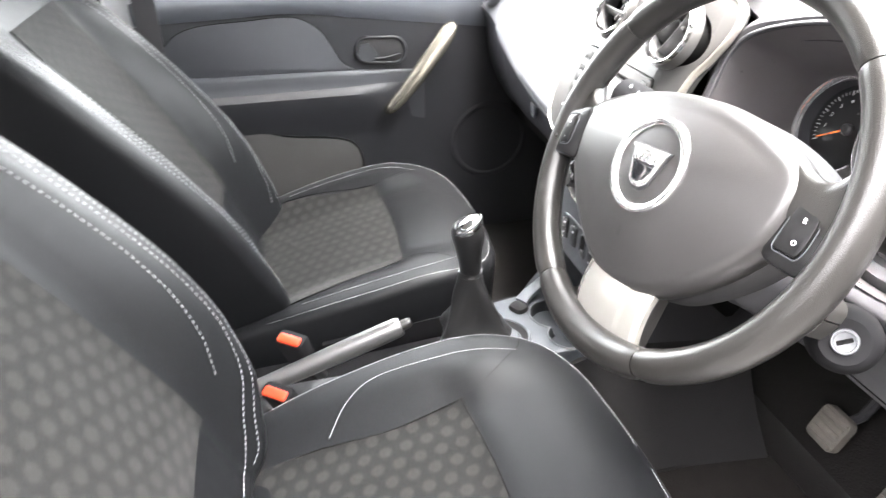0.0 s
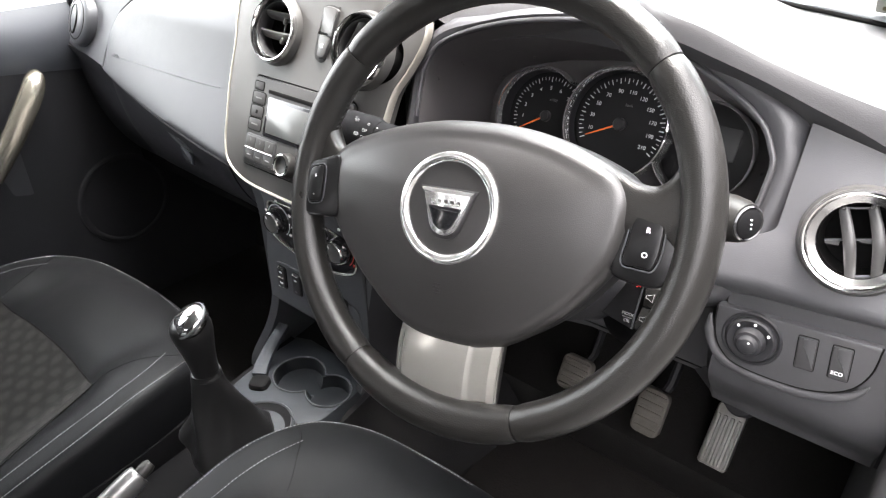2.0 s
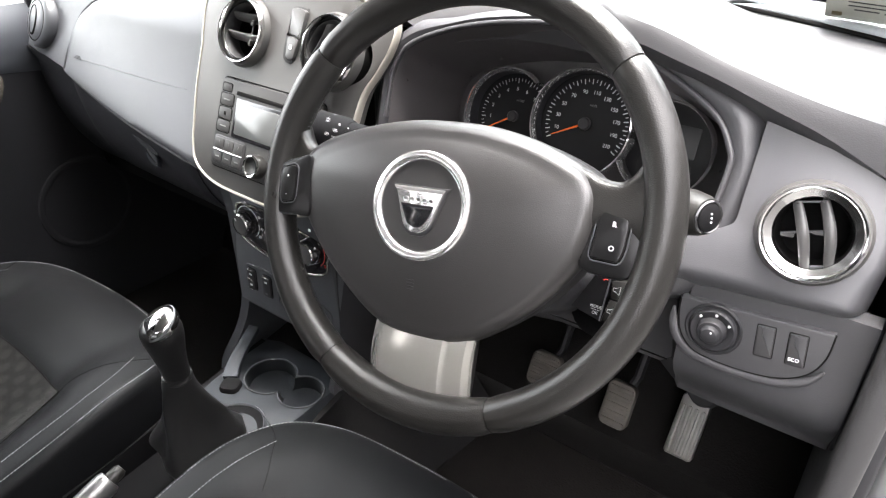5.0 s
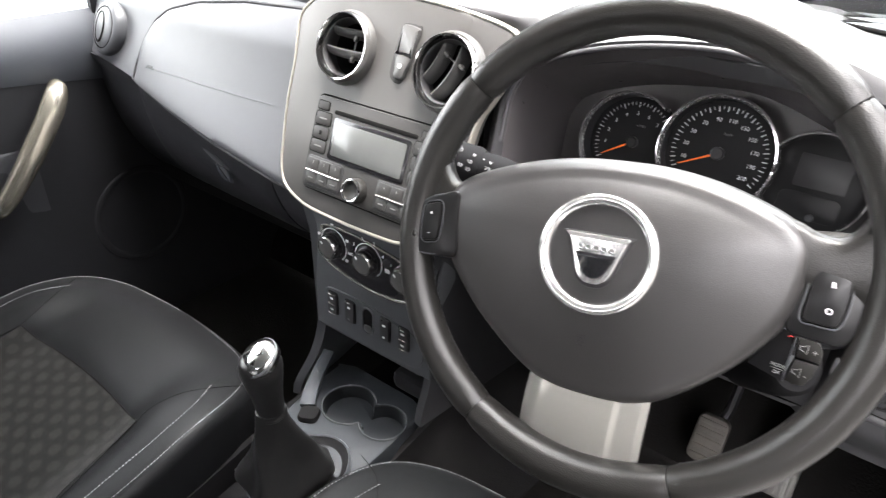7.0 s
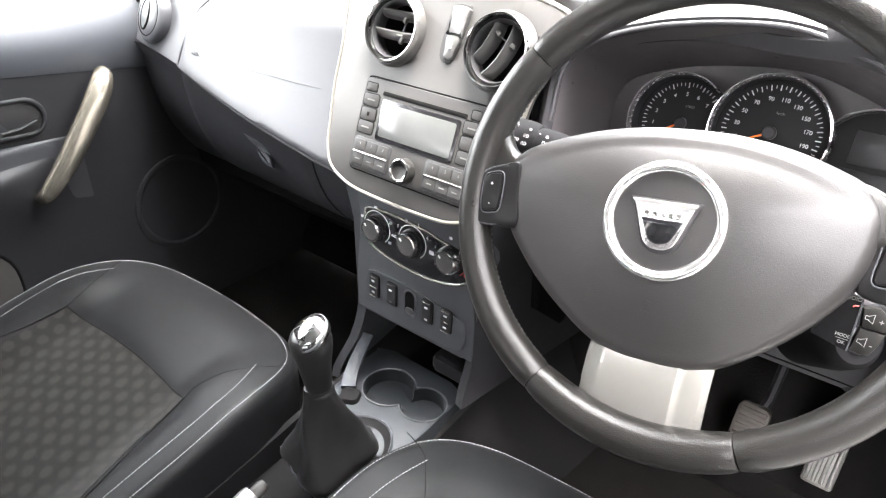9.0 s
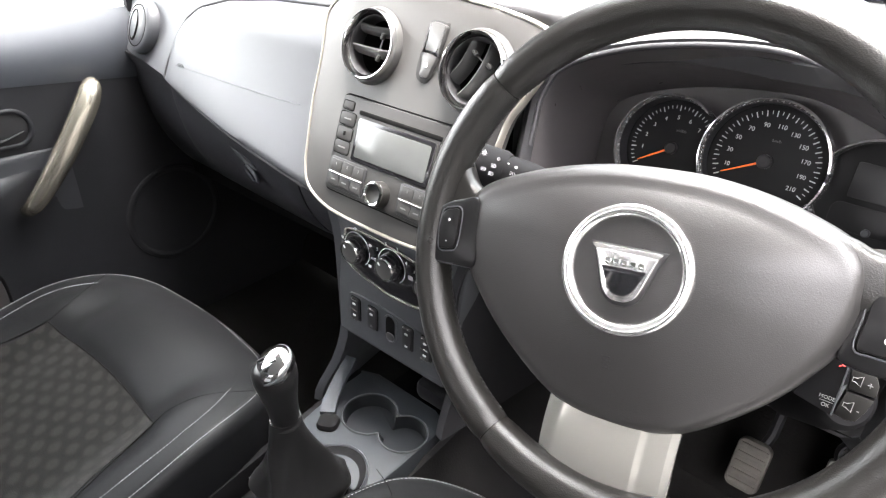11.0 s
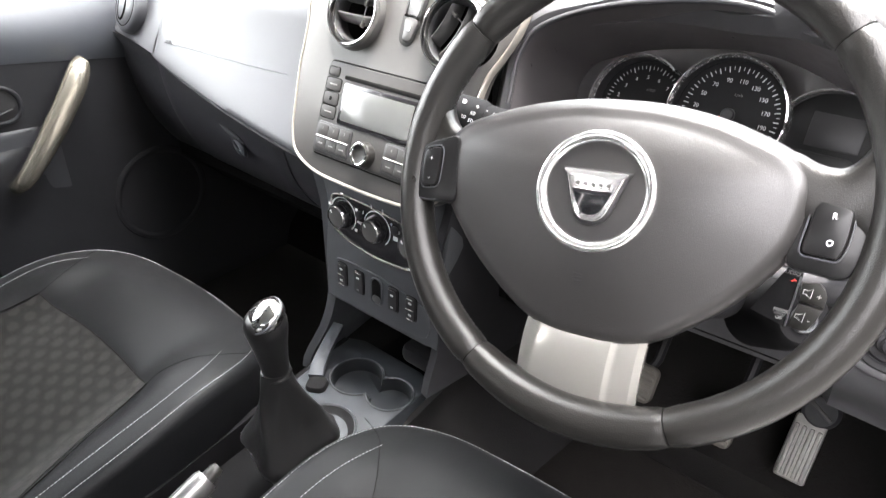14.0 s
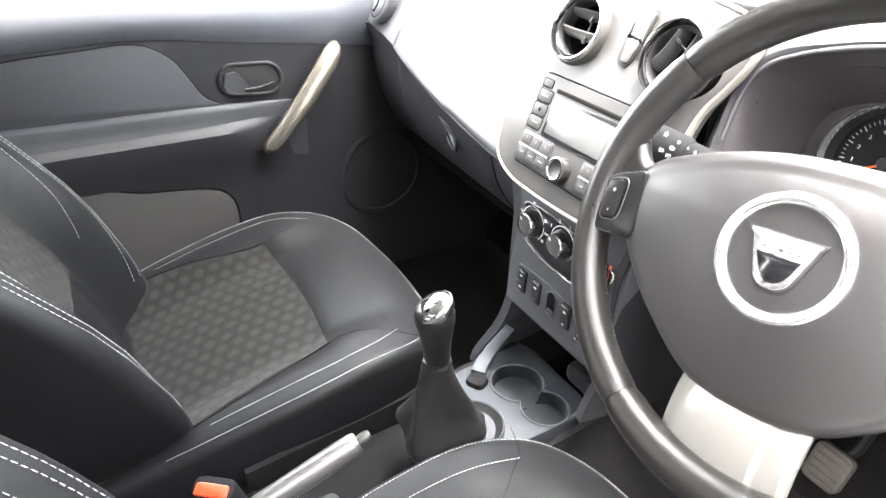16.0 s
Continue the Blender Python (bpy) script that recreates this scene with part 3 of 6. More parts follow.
GAP = [cover(u, 0) for u in [1 - k / 20 for k in range(20)]] + [cover(0, k / 12) for k in range(12)] + [cover(k / 30, 1) for k in range(31)]
part("cover_gap", tube([(x - 0.0020, y + 0.0012, z) for x, y, z in GAP], 0.0030, seg=8), LOWER, dash)
part("tear_seam", tube([on_cover(0.165 + 0.025 * k, 0.32 + 0.0039 * k, 0.0002) for k in range(28)], 0.0006, seg=6), GREY, dash)
for k in range(3):
    a = on_cover(0.135, 0.325 + 0.016 * k, 0.0004)
    part("embossed_mark", block(0.022 - 0.004 * k, 0.0012, 0.0014, 0.0004, Matrix.Translation(a) @ pose(0, 0, 0, 60)), LOWER, dash)


# face frame round the cover, with the end panel that carries the outer vent
def frame_face(u, v):
    x = -0.70 + 0.56 * u
    lo = along([(-0.70, 0.60), (-0.60, 0.593), (-0.53, 0.583), (-0.454, 0.576), (-0.285, 0.554), (-0.14, 0.533)], x)
    z = lo + (0.738 - lo) * v
    end = max(0.0, (-0.60 - x))
    return (x, face_y(z) + 0.011 + 1.2 * end * end, z)


part("passenger_face", sheet(frame_face, 40, 24, (0, 0.02, 0)), DASH, dash)


# lower passenger side with the glovebox
def lower_face(u, v):
    x = -0.70 + 0.55 * u
    hi = along([(-0.70, 0.598), (-0.53, 0.58), (-0.285, 0.543), (-0.14, 0.523)], x)
    z = hi - (hi - 0.30) * v
    return (x, 0.168 + 0.012 * smooth(0, 0.1, v) + 0.02 * v + 0.12 * v ** 3, z)


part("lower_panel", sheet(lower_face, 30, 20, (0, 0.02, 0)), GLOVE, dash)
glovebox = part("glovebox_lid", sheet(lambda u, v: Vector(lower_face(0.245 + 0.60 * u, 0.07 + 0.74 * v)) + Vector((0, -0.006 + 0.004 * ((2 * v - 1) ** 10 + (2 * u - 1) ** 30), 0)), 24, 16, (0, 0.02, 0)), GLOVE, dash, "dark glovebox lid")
gh = Vector(lower_face(0.61, 0.34))
def lens(a, b):
    return [(q.x, q.y) for q in curve([(a, -b * 0.3, 0), (a * 0.55, b * 0.75, 0), (0, b, 0), (-a * 0.6, b * 0.7, 0), (-a, b * 0.2, 0), (-a * 0.4, -b * 0.8, 0), (a * 0.4, -b, 0)], 4, True)]


# pale lenses paint the highlights on the latch's hollow and handle
part("latch_highlight", plate(lens(0.034, 0.0065), 0.0016, 0.0006, Matrix.Translation(gh + Vector((-0.006, -0.0066, 0.004))) @ slope(0, 0, 0, -4, 0, -16)), GREY, glovebox)
part("latch_handle", plate(lens(0.026, 0.0075), 0.007, 0.003, Matrix.Translation(gh + Vector((0.016, -0.008, -0.016))) @ slope(0, 0, 0, 34, 0, -18)), HORN, glovebox)

# driver side: face right of the instruments
RF0 = slope(0.645, 0.196, 0.640, 20, 3)
FACE_TOP = [(-0.12, 0.094), (-0.057, 0.084), (-0.002, 0.071), (0.027, 0.064), (0.066, 0.052)]
FACE_LOW = [(-0.12, -0.081), (-0.095, -0.0786), (-0.062, -0.0737), (-0.004, -0.0706), (0.051, -0.0666), (0.066, -0.065)]


def right_face(u, v):
    left = -0.062 - 0.055 * smooth(0.55, 0.80, v)
    x = left + (0.063 - 0.008 * v * v - left) * u
    hi, lo = along(FACE_TOP, x), along(FACE_LOW, x)
    under = 0.026 * max(0.0, (v - 0.87) / 0.13) ** 2 + 0.030 * max(0.0, (u - 0.90) / 0.10) ** 2
    return (x, hi + (lo - hi) * v, 0.004 * math.sin(math.pi * v) * math.sin(math.pi * u) - 0.004 - under)


driver_face = part("driver_face", sheet(right_face, 60, 40, (0, 0, -0.02), RF0), HEXA, dash, "finely patterned grey plastic face")


def knee_face(u, v):
    x = 0.185 + 0.53 * u
    hi = 0.578 if x > 0.56 else 0.565 - 0.02 * max(0, 0.54 - x)
    lo = along([(0.185, 0.35), (0.40, 0.395), (0.53, 0.398), (0.61, 0.395), (0.715, 0.397)], x)
    z = hi - (hi - lo) * v
    flush = 0.186 - 0.10 * (0.53 - z) if z > 0.49 else 0.182 + 0.056 * smooth(0.49, 0.39, z) ** 1.3
    inner = 0.208 + 0.01 * smooth(0, 0.2, v) + 0.05 * v * v
    return (x, inner + (flush - inner) * smooth(0.545, 0.562, x), z)


part("knee_panel", sheet(knee_face, 90, 30, (0, 0.02, 0)), KNEE, dash)
part("knee_panel_underside", sheet(lambda u, v: Vector(knee_face(u, 1)) + Vector((0, 0.30 * v, 0.01 * v)), 20, 4, (0, 0, 0.02)), BLACK, dash)
part("dash_end", sheet(lambda u, v: (0.715, 0.20 + 0.45 * u, 0.66 - 0.23 * v - 0.02 * u), 6, 6, (0.012, 0, 0)), LOWER, dash)
part("dash_end", sheet(lambda u, v: (-0.705, 0.20 + 0.45 * u, 0.70 - 0.38 * v), 6, 6, (-0.012, 0, 0)), LOWER, dash)


# ---- car parked outside the passenger door ----
other = thing("parked_car", "pale blue car parked beside the passenger door", "car", (-3.2, 1.3, -0.30))
SIDE = [(-0.72, 0.02), (-0.74, 0.22), (-0.62, 0.36), (-0.1, 0.42), (0.62, 0.47), (0.9, 0.52), (1.8, 0.54), (2.9, 0.52), (3.28, 0.45), (3.32, 0.1), (3.2, -0.10), (-0.6, -0.10)]
ring = curve([(0, y, z) for y, z in SIDE], 4, True)
part("body", loft([[(-3.2 + x, 1.3 + (p.y - 1.3) * k, p.z - drop) for p in ring] for x, k, drop in ((-0.86, 0.95, 0.06), (-0.82, 0.99, 0.01), (-0.5, 1.0, 0.0), (0.5, 1.0, 0.0), (0.82, 0.99, 0.01), (0.86, 0.95, 0.06))]), BLUE, other)
CAB = curve([(0, y, z) for y, z in ((0.62, 0.45), (1.25, 0.94), (1.5, 1.02), (2.3, 1.02), (2.75, 0.92), (3.1, 0.48))], 5)
part("cabin", loft([[(-3.2 + x, p.y, p.z) for p in CAB] + [(-3.2 + x, 2.0, 0.44)] for x in (-0.72, 0.72)]), BLUE, other)
for sx in (-1, 1):
    part("side_window", loft([[(-3.2 + sx * x, y, z) for y, z in ((0.92, 0.56), (1.38, 0.93), (2.35, 0.94), (2.85, 0.58))] for x in (0.715, 0.728)]), GLOSS, other)
part("windscreen", loft([[(-3.2 + x, y - 0.01, z + 0.012) for y, z in ((0.70, 0.50), (1.22, 0.90))] + [(-3.2 + x, y, z) for y, z in ((1.22, 0.89), (0.70, 0.49))] for x in (-0.64, 0.64)]), GLOSS, other)
for sx in (-1, 1):
    for wy in (-0.05, 2.55):
        wm = pose(-3.2 + sx * 0.80, wy, -0.005, 0, 90 * sx, 0)
        tyre = part("wheel", lathe([(0.20, 0.06), (0.27, 0.07), (0.30, 0.04), (0.30, -0.10), (0.26, -0.12)], wm, 28), BLACK, other)
        part("rim", lathe([(0.20, 0.06), (0.19, 0.075), (0.06, 0.06), (0.03, 0.07)], wm, 24), SATIN, tyre)

part("filler", box(0.128, 0.158, 0.224, 0.240, 0.54, 0.725, 0.004), DASH_TOP, dash)

# ---- instrument hood: frame, tunnel, dials ----
hood = thing("instrument_cluster", "black instrument cluster with three chrome-ringed round dials", "instrument cluster", (0.37, 0.30, 0.62))
HF = slope(0.37, 0.20, 0.65, 16.7)
MOUTH = [(q[0], q[1]) for q in curve([(0.194, 0.021), (0.187, 0.048), (0.170, 0.069), (0.135, 0.089), (0.090, 0.107), (0.030, 0.124), (-0.030, 0.123), (-0.111, 0.108), (-0.178, 0.081), (-0.200, 0.052), (-0.203, 0.012), (-0.195, -0.06), (-0.16, -0.09), (0.0, -0.095), (0.14, -0.09), (0.182, -0.06)], 6, True)]


def flank(d):
    """The mouth's outline widened by d, less on the driver's end and with a corner there."""
    wide = inset(MOUTH, -1.0)
    out = []
    for (x, y), (wx, wy) in zip(MOUTH, wide):
        k = d * (1 - 0.45 * smooth(0.080, 0.105, y) * smooth(0.10, 0.02, x) + 0.15 * smooth(0.05, 0.12, x)) + 0.30 * d * math.exp(-((x - 0.180) / 0.018) ** 2 - ((y - 0.062) / 0.018) ** 2)
        out.append((x + (wx - x) * k, y + (wy - y) * k))
    return out


HS = HF @ pose(0, 0, -0.009)
ROLL = [(1.0, -0.060), (0.97, -0.036), (0.89, -0.020), (0.76, -0.010), (0.60, -0.003), (0.42, 0.003), (0.26, 0.0055), (0.12, 0.0045), (0.0, 0.002)]
part("surround", loft([[(x, y, z) for x, y in flank(0.031 * k)] for k, z in ROLL] + [[(x, y, -0.001) for x, y in inset(MOUTH, 0.004)]], HS, cap=(False, False)), EDGE, hood, "dark charcoal surround")
top_edge = [(x, y, 0.004) for x, y in inset(MOUTH, 0.001) if y > -0.02]
k0 = max(range(len(top_edge)), key=lambda k: (Vector(top_edge[k]) - Vector(top_edge[k - 1])).length)
part("rolled_edge", tube(top_edge[k0:] + top_edge[:k0], 0.0028, HS, seg=10), EDGE, hood)
deep = [(x * 0.93, y * 0.86 - 0.012) for x, y in MOUTH]
part("tunnel", loft([[(x, y, -0.007) for x, y in inset(MOUTH, 0.004)], [(x * 0.975, y * 0.94 - 0.004, -0.05) for x, y in MOUTH], [(x, y, -0.145) for x, y in deep]], HF, cap=(False, True)), TUNNEL, hood)

DF = slope(0.378, 0.307, 0.636, 19)


def hoop(profile, m, a0, a1, seg=60):
    """Part of a turned ring, from one angle to the other."""
    turn = [radians(a0 + (a1 - a0) * k / seg) for k in range(seg + 1)]
    return loft([[(r * math.cos(a), r * math.sin(a), z) for r, z in profile] for a in turn], m, cap=(True, True))


def dial(cx, cy, r, first, last, step, fmt, major, sweep, value, unit, size, arc, sunk):
    m = DF @ pose(cx, cy, 0)
    d0 = m @ pose(0, 0, -sunk)
    face = part("dial", lathe([(r * 0.98, 0.0), (r * 0.98, 0.003), (r * 0.94, 0.0035)], d0, 48), DIAL, hood)
    part("sleeve", hoop([(r * 0.93, -sunk + 0.002), (r * 0.965, 0.009), (r * 0.975, 0.009), (r * 0.96, -sunk)], m, *arc), LOWER, face)
    part("chrome_ring", hoop([(r * 0.955, 0.006), (r * 0.965, 0.012), (r * 0.985, 0.0155), (r * 1.01, 0.0150), (r * 1.025, 0.010), (r * 1.03, -0.006), (r * 0.99, -0.006)], m, *arc), SILVER, face)
    a0, a1 = sweep
    n = int((last - first) / step)
    for k in range(n + 1):
        a = radians(a0 + (a1 - a0) * k / n)
        big = k % major == 0
        d = 0.0058 if big else 0.0036
        part("tick", block(d, 0.0011 if big else 0.0007, 0.0003, 0.0001, d0 @ pose(0, 0, 0.0036) @ pose(0, 0, 0, 0, 0, math.degrees(a)) @ pose(r * 0.835 - d / 2, 0, 0)), PRINT, face)
        if fmt(first + step * k):
            lettering("numeral", fmt(first + step * k), size, d0 @ pose(math.cos(a) * r * 0.60, math.sin(a) * r * 0.60, 0.0037), PRINT, face)
    lettering("unit", unit, size * 0.70, d0 @ pose(0.004, r * 0.36, 0.0037), FAINT, face)
    a = a0 + (a1 - a0) * (value - first) / (last - first)
    t = d0 @ pose(0, 0, 0.007) @ pose(0, 0, 0, 0, 0, a)
    part("needle", loft([[(0, -0.0012, -0.0006), (0, 0.0012, -0.0006), (0, 0.0012, 0.0006), (0, -0.0012, 0.0006)], [(r * 0.70, -0.0005, -0.0003), (r * 0.70, 0.0005, -0.0003), (r * 0.70, 0.0005, 0.0003), (r * 0.70, -0.0005, 0.0003)]], t), NEEDLE, face, "orange needle")
    part("hub_cap", lathe([(r * 0.12, 0.004), (r * 0.12, 0.009), (r * 0.09, 0.011)], d0, 20), BLACK, face)
    return face


dial(-0.0990, -0.002, 0.0560, 0, 7, 0.25, lambda v: "%d" % v if v == int(v) and v > 0 else "", 4, (214, 48), 0.05, "x1000", 0.0062, (53, 325), 0.016)
dial(-0.0015, 0.0095, 0.0612, 0, 210, 5, lambda v: "%d" % v if int(v) % 20 == 10 else "", 2, (209, -31.5), 0.5, "km/h", 0.0062, (0, 360), 0.010)
m3 = DF @ pose(0.098, 0.003, -0.016)
info = part("info_dial", lathe([(0.050, 0.0), (0.050, 0.003), (0.048, 0.0035)], m3, 48), DIAL, hood)
part("chrome_ring", hoop([(0.049, 0.016), (0.0495, 0.026), (0.0505, 0.029), (0.052, 0.028), (0.053, 0.024), (0.053, 0.012)], m3, -152, 145), SILVER, info)
part("info_screen", plate(rounded(0.050, 0.034, 0.002), 0.0045, 0.0004, m3 @ pose(0.004, 0.012, 0), low=0.003), BLACK, info)
part("trim_plate", plate(rounded(0.060, 0.026, 0.008), 0.0042, 0.0004, m3 @ pose(0, -0.024, 0), low=0.003), DIAL, info)
part("reset_button", lathe([(0.004, 0.003), (0.004, 0.009), (0.003, 0.010)], m3 @ pose(0.006, -0.034, 0), 14), GREY, info)

SWITCH = material("satin grey switch plastic", (0.052, 0.052, 0.051), 0.42, metal=0.1, blotch=0.04)
# ---- centre panel with vents, radio, heater controls and switches ----
PF = slope(XC, 0.15, 0.61, 21.8)


def pz(z):
    return (z - 0.61) / 0.9285


LEFT = [(-0.150, pz(0.733)), (-0.149, pz(0.70)), (-0.146, pz(0.678)), (-0.145, pz(0.629)), (-0.139, pz(0.585)), (-0.134, pz(0.556)), (-0.120, pz(0.532)), (-0.085, pz(0.518)), (-0.04, pz(0.514))]
RIGHT = [(0.04, pz(0.514)), (0.088, pz(0.518)), (0.116, pz(0.532)), (0.126, pz(0.556)), (0.129, pz(0.585)), (0.131, pz(0.629)), (0.1345, 0.063), (0.1435, 0.087), (0.151, 0.104), (0.157, 0.120), (0.160, 0.142), (0.150, 0.160), (0.11, 0.169)]
OUT = [(q[0], q[1]) for q in curve([(0.0, pz(0.774)), (-0.09, pz(0.768)), (-0.128, pz(0.755)), *LEFT, *RIGHT], 4, True)]


def fall(x):
    """How far the panel curves away towards the driver."""
    return 0.026 * smooth(0.098, 0.148, x)


stack = thing("centre_stack", "satin graphite centre panel framed by a chrome strip", "console panel", (XC, 0.16, 0.6))
face = plate(OUT, 0.010, 0.006, low=-0.03)
for x in (0.098, 0.108, 0.118, 0.128, 0.138):
    bmesh.ops.bisect_plane(face, geom=face.verts[:] + face.edges[:] + face.faces[:], plane_co=(x, 0, 0), plane_no=(1, 0, 0))
for q in face.verts:
    q.co.z -= fall(q.co.x) * (1 if q.co.z > -0.02 else 0)
face.transform(PF)
panel = part("panel", face, PANEL, stack)
band = []
for (x, y), (ox, oy) in zip(OUT, inset(OUT, -1.0)):
    nx, ny, deep, top = ox - x, oy - y, 0.0045 + 0.0030 * smooth(0.100, 0.128, x), 0.0100 - fall(x)
    band.append([(x + nx * d, y + ny * d, top + z) for d, z in ((-0.0022, -0.0020), (-0.0012, -0.0002), (0.0006, 0.0), (0.0020, -0.0012), (0.0027, -0.0030), (0.0027 + 0.30 * (deep - 0.0045), -deep), (0.0015, -deep - 0.003), (-0.0020, -deep - 0.003))])
part("chrome_strip", loft(band + band[:1], PF, cap=(False, False)), STRIP, stack, "polished silver strip")


def vent_ring(m, r, owner, inner=0.825):
    part("collar", lathe([(r * 1.10, -0.002), (r * 1.10, 0.004), (r * 1.03, 0.010), (r * 0.98, 0.010)], m, 48, cap=(False, False)), PANEL, owner)
    part("chrome_ring", lathe([(r * 1.01, 0.006), (r * 1.0, 0.013), (r * 0.97, 0.0165), (r * 0.935, 0.0160), (r * 0.905, 0.0125), (r * 0.895, 0.0080)], m, 56, cap=(False, False)), CHROME, owner, "bright chrome ring")
    part("funnel", lathe([(r * 0.90, 0.0090), (r * (inner + 0.035), 0.0060), (r * inner, -0.002)], m, 48, cap=(False, False)), DARK_CHROME, owner, "smoked chrome inner cone")
    part("throat", lathe([(r * (inner + 0.015), 0.0), (r * (inner - 0.005), -0.012), (r * (inner - 0.045), -0.045)], m, 40, cap=(False, True)), VOID, owner)


def vent_slats(m, r, owner, turn, tilt, wide=0.50, bow=0.005):
    mm = m @ pose(0, 0, 0, 0, 0, turn)
    part("inner_ring", lathe([(r * 0.87, 0.006), (r * 0.84, 0.009), (r * 0.80, 0.006), (r * 0.79, -0.012)], m, 48, cap=(False, False)), BLACK, owner)
    for off in (-0.24, 0.36):
        half = math.sqrt(0.80 ** 2 - off ** 2) * r
        part("slat", sheet(lambda u, v: (-half + 2 * half * u, (v - 0.5) * r * wide, -0.002 * (v - 0.5) ** 2 * 4 - bow * (2 * u - 1) ** 2), 16, 6, (0, 0, -0.0022), mm @ pose(0, off * r, 0.001, tilt, 0, 0)), SLAT, owner, "dark slat")
    part("lever", tube([(0.30 * r, -0.24 * r, 0.004), (0.34 * r, 0.36 * r, 0.004)], 0.0010, mm, seg=6), BLACK, owner)
    for off in (-0.30, 0.30):
        part("thumb_tab", block(0.0042, 0.008, 0.006, 0.0015, mm @ pose(0.36 * r, off * r, 0.003, 0, 0, -12)), RADIO, owner)


SLAT = material("dark vent plastic", (0.034, 0.034, 0.034), 0.34, grain=900, bump=0.1, spec=0.35)
VENTS = [(PF @ pose(-0.058, 0.104, 0.008), 0.0410, 0, 0), (PF @ pose(0.097, 0.103, 0.008), 0.0415, 66, 0)]
for m, r, turn, tilt in VENTS:
    v = thing("air_vent", "round dashboard air vent with bright chrome ring", "air vent", m.translation, "dashboard air vents")
    vent_ring(m, r, v)
    vent_slats(m, r, v, turn, 60 if turn == 0 else 62, 0.42, 0.001 if turn == 0 else 0.009)
    cut_out(panel, lathe([(r * 0.99, -0.08), (r * 0.99, 0.03)], m, 40))
RV = RF0 @ pose(-0.002, 0.003, 0.0)
v = thing("air_vent", "round dashboard air vent with two upright slats", "air vent", RV.translation, "dashboard air vents")
vent_ring(RV, 0.0405, v, 0.72)
for top, mid, foot in (((-0.0180, 0.0219), (-0.0061, -0.0031), (0.0028, -0.0310)), ((0.0010, 0.0280), (0.0129, 0.0025), (0.0190, -0.0240))):
    line = curve([(*top, 0.001), (*mid, 0.0065), (*foot, 0.001)], 8)
    part("slat", tube(line, [0.0036 + 0.0010 * math.sin(math.pi * k / (len(line) - 1)) for k in range(len(line))], RV, seg=14, flat=0.5, up=(0, 0, 1)), SLAT, v, "upright dark slat")
    part("slat_pin", lathe([(0.0018, -0.004), (0.0018, 0.004), (0.0010, 0.005)], RV @ pose(*top, -0.001), 10), SLAT, v)
for ends in (((-0.0195, 0.0215), (0.0030, 0.0275)), ((0.0010, -0.0300), (0.0200, -0.0235))):
    part("slat_rail", tube([(*q, -0.001) for q in ends], 0.0011, RV, seg=6), GREY, v)
part("link_bar", tube([(-0.0236, -0.0073, -0.006), (0.0070, 0.0028, -0.006)], 0.0011, RV, seg=6), GREY, v)
for x, y in ((-0.0230, -0.0095), (0.0, -0.0015)):
    part("thumb_tab", loft([[(x, y, -0.008), (x, y + 0.0024, -0.008), (x, y + 0.0024, -0.004), (x, y, -0.004)], [(x + 0.010, y + 0.0008, -0.008), (x + 0.010, y + 0.0055, -0.008), (x + 0.010, y + 0.0055, -0.004), (x + 0.010, y + 0.0008, -0.004)]], RV), SLAT, v)
cut_out(driver_face, lathe([(0.039, -0.06), (0.039, 0.03)], RV, 40))
LV = slope(-0.620, 0.182, 0.645, 22, -6)
v = thing("air_vent", "round dashboard air vent with closed dark disc", "air vent", LV.translation, "dashboard air vents")
part("collar", lathe([(0.046, -0.008), (0.0458, 0.003), (0.0435, 0.0085), (0.039, 0.0115), (0.0345, 0.0118)], LV, 48, cap=(False, False)), DASH, v)
part("disc", lathe([(0.0352, 0.004), (0.0346, 0.0105), (0.0325, 0.0125), (0.020, 0.0138), (0.002, 0.0142)], LV, 48), DASH, v, "closed satin disc")
part("groove", tube([(0.0350 * math.cos(a), 0.0350 * math.sin(a), 0.0114) for a in [math.pi * k / 24 for k in range(48)]], 0.0011, LV, seg=6, closed=True), VOID, v)
ring = [(-0.007 + 0.0150 * math.cos(a), 0.0255 * math.sin(a), 0.0136) for a in [math.pi * k / 20 for k in range(40)]]
part("thumb_slot", tube(ring, [0.0010 + 0.0016 * max(0.0, math.cos(math.pi * k / 20 + 0.5)) for k in range(40)], LV, seg=6, closed=True), VOID, v)

# hazard and lock switches between the vents
haz = thing("switch_pair", "two tapered silver grey switches over a painted shadow trough", "switch", PF @ Vector((0.018, pz(0.715), 0.01)))
HZ = PF @ pose(0.0325, 0.1155, 0.010, 0, 0, -3)
def smooth_outline(points, steps=5):
    return [(q.x, q.y) for q in curve([(x, y, 0) for x, y in points], steps, True)]


# darker raised plate paints the trough's shadow, wider at left and below
part("trough_shadow", plate(smooth_outline([(0.013, 0.027), (0.006, 0.031), (-0.006, 0.031), (-0.015, 0.026), (-0.017, 0.0), (-0.016, -0.028), (-0.008, -0.037), (0.004, -0.035), (0.010, -0.012)]), 0.0008, 0.0005, HZ), RADIO, haz)
part("upper_switch", plate(smooth_outline([(0.0135, 0.022), (0.0115, 0.0275), (0.0, 0.0290), (-0.0100, 0.0275), (-0.0120, 0.022), (-0.0095, -0.0035), (-0.0080, -0.0045), (0.0085, -0.0045), (0.0100, -0.0035)], 4), 0.0055, 0.0022, HZ), SWITCH, haz)
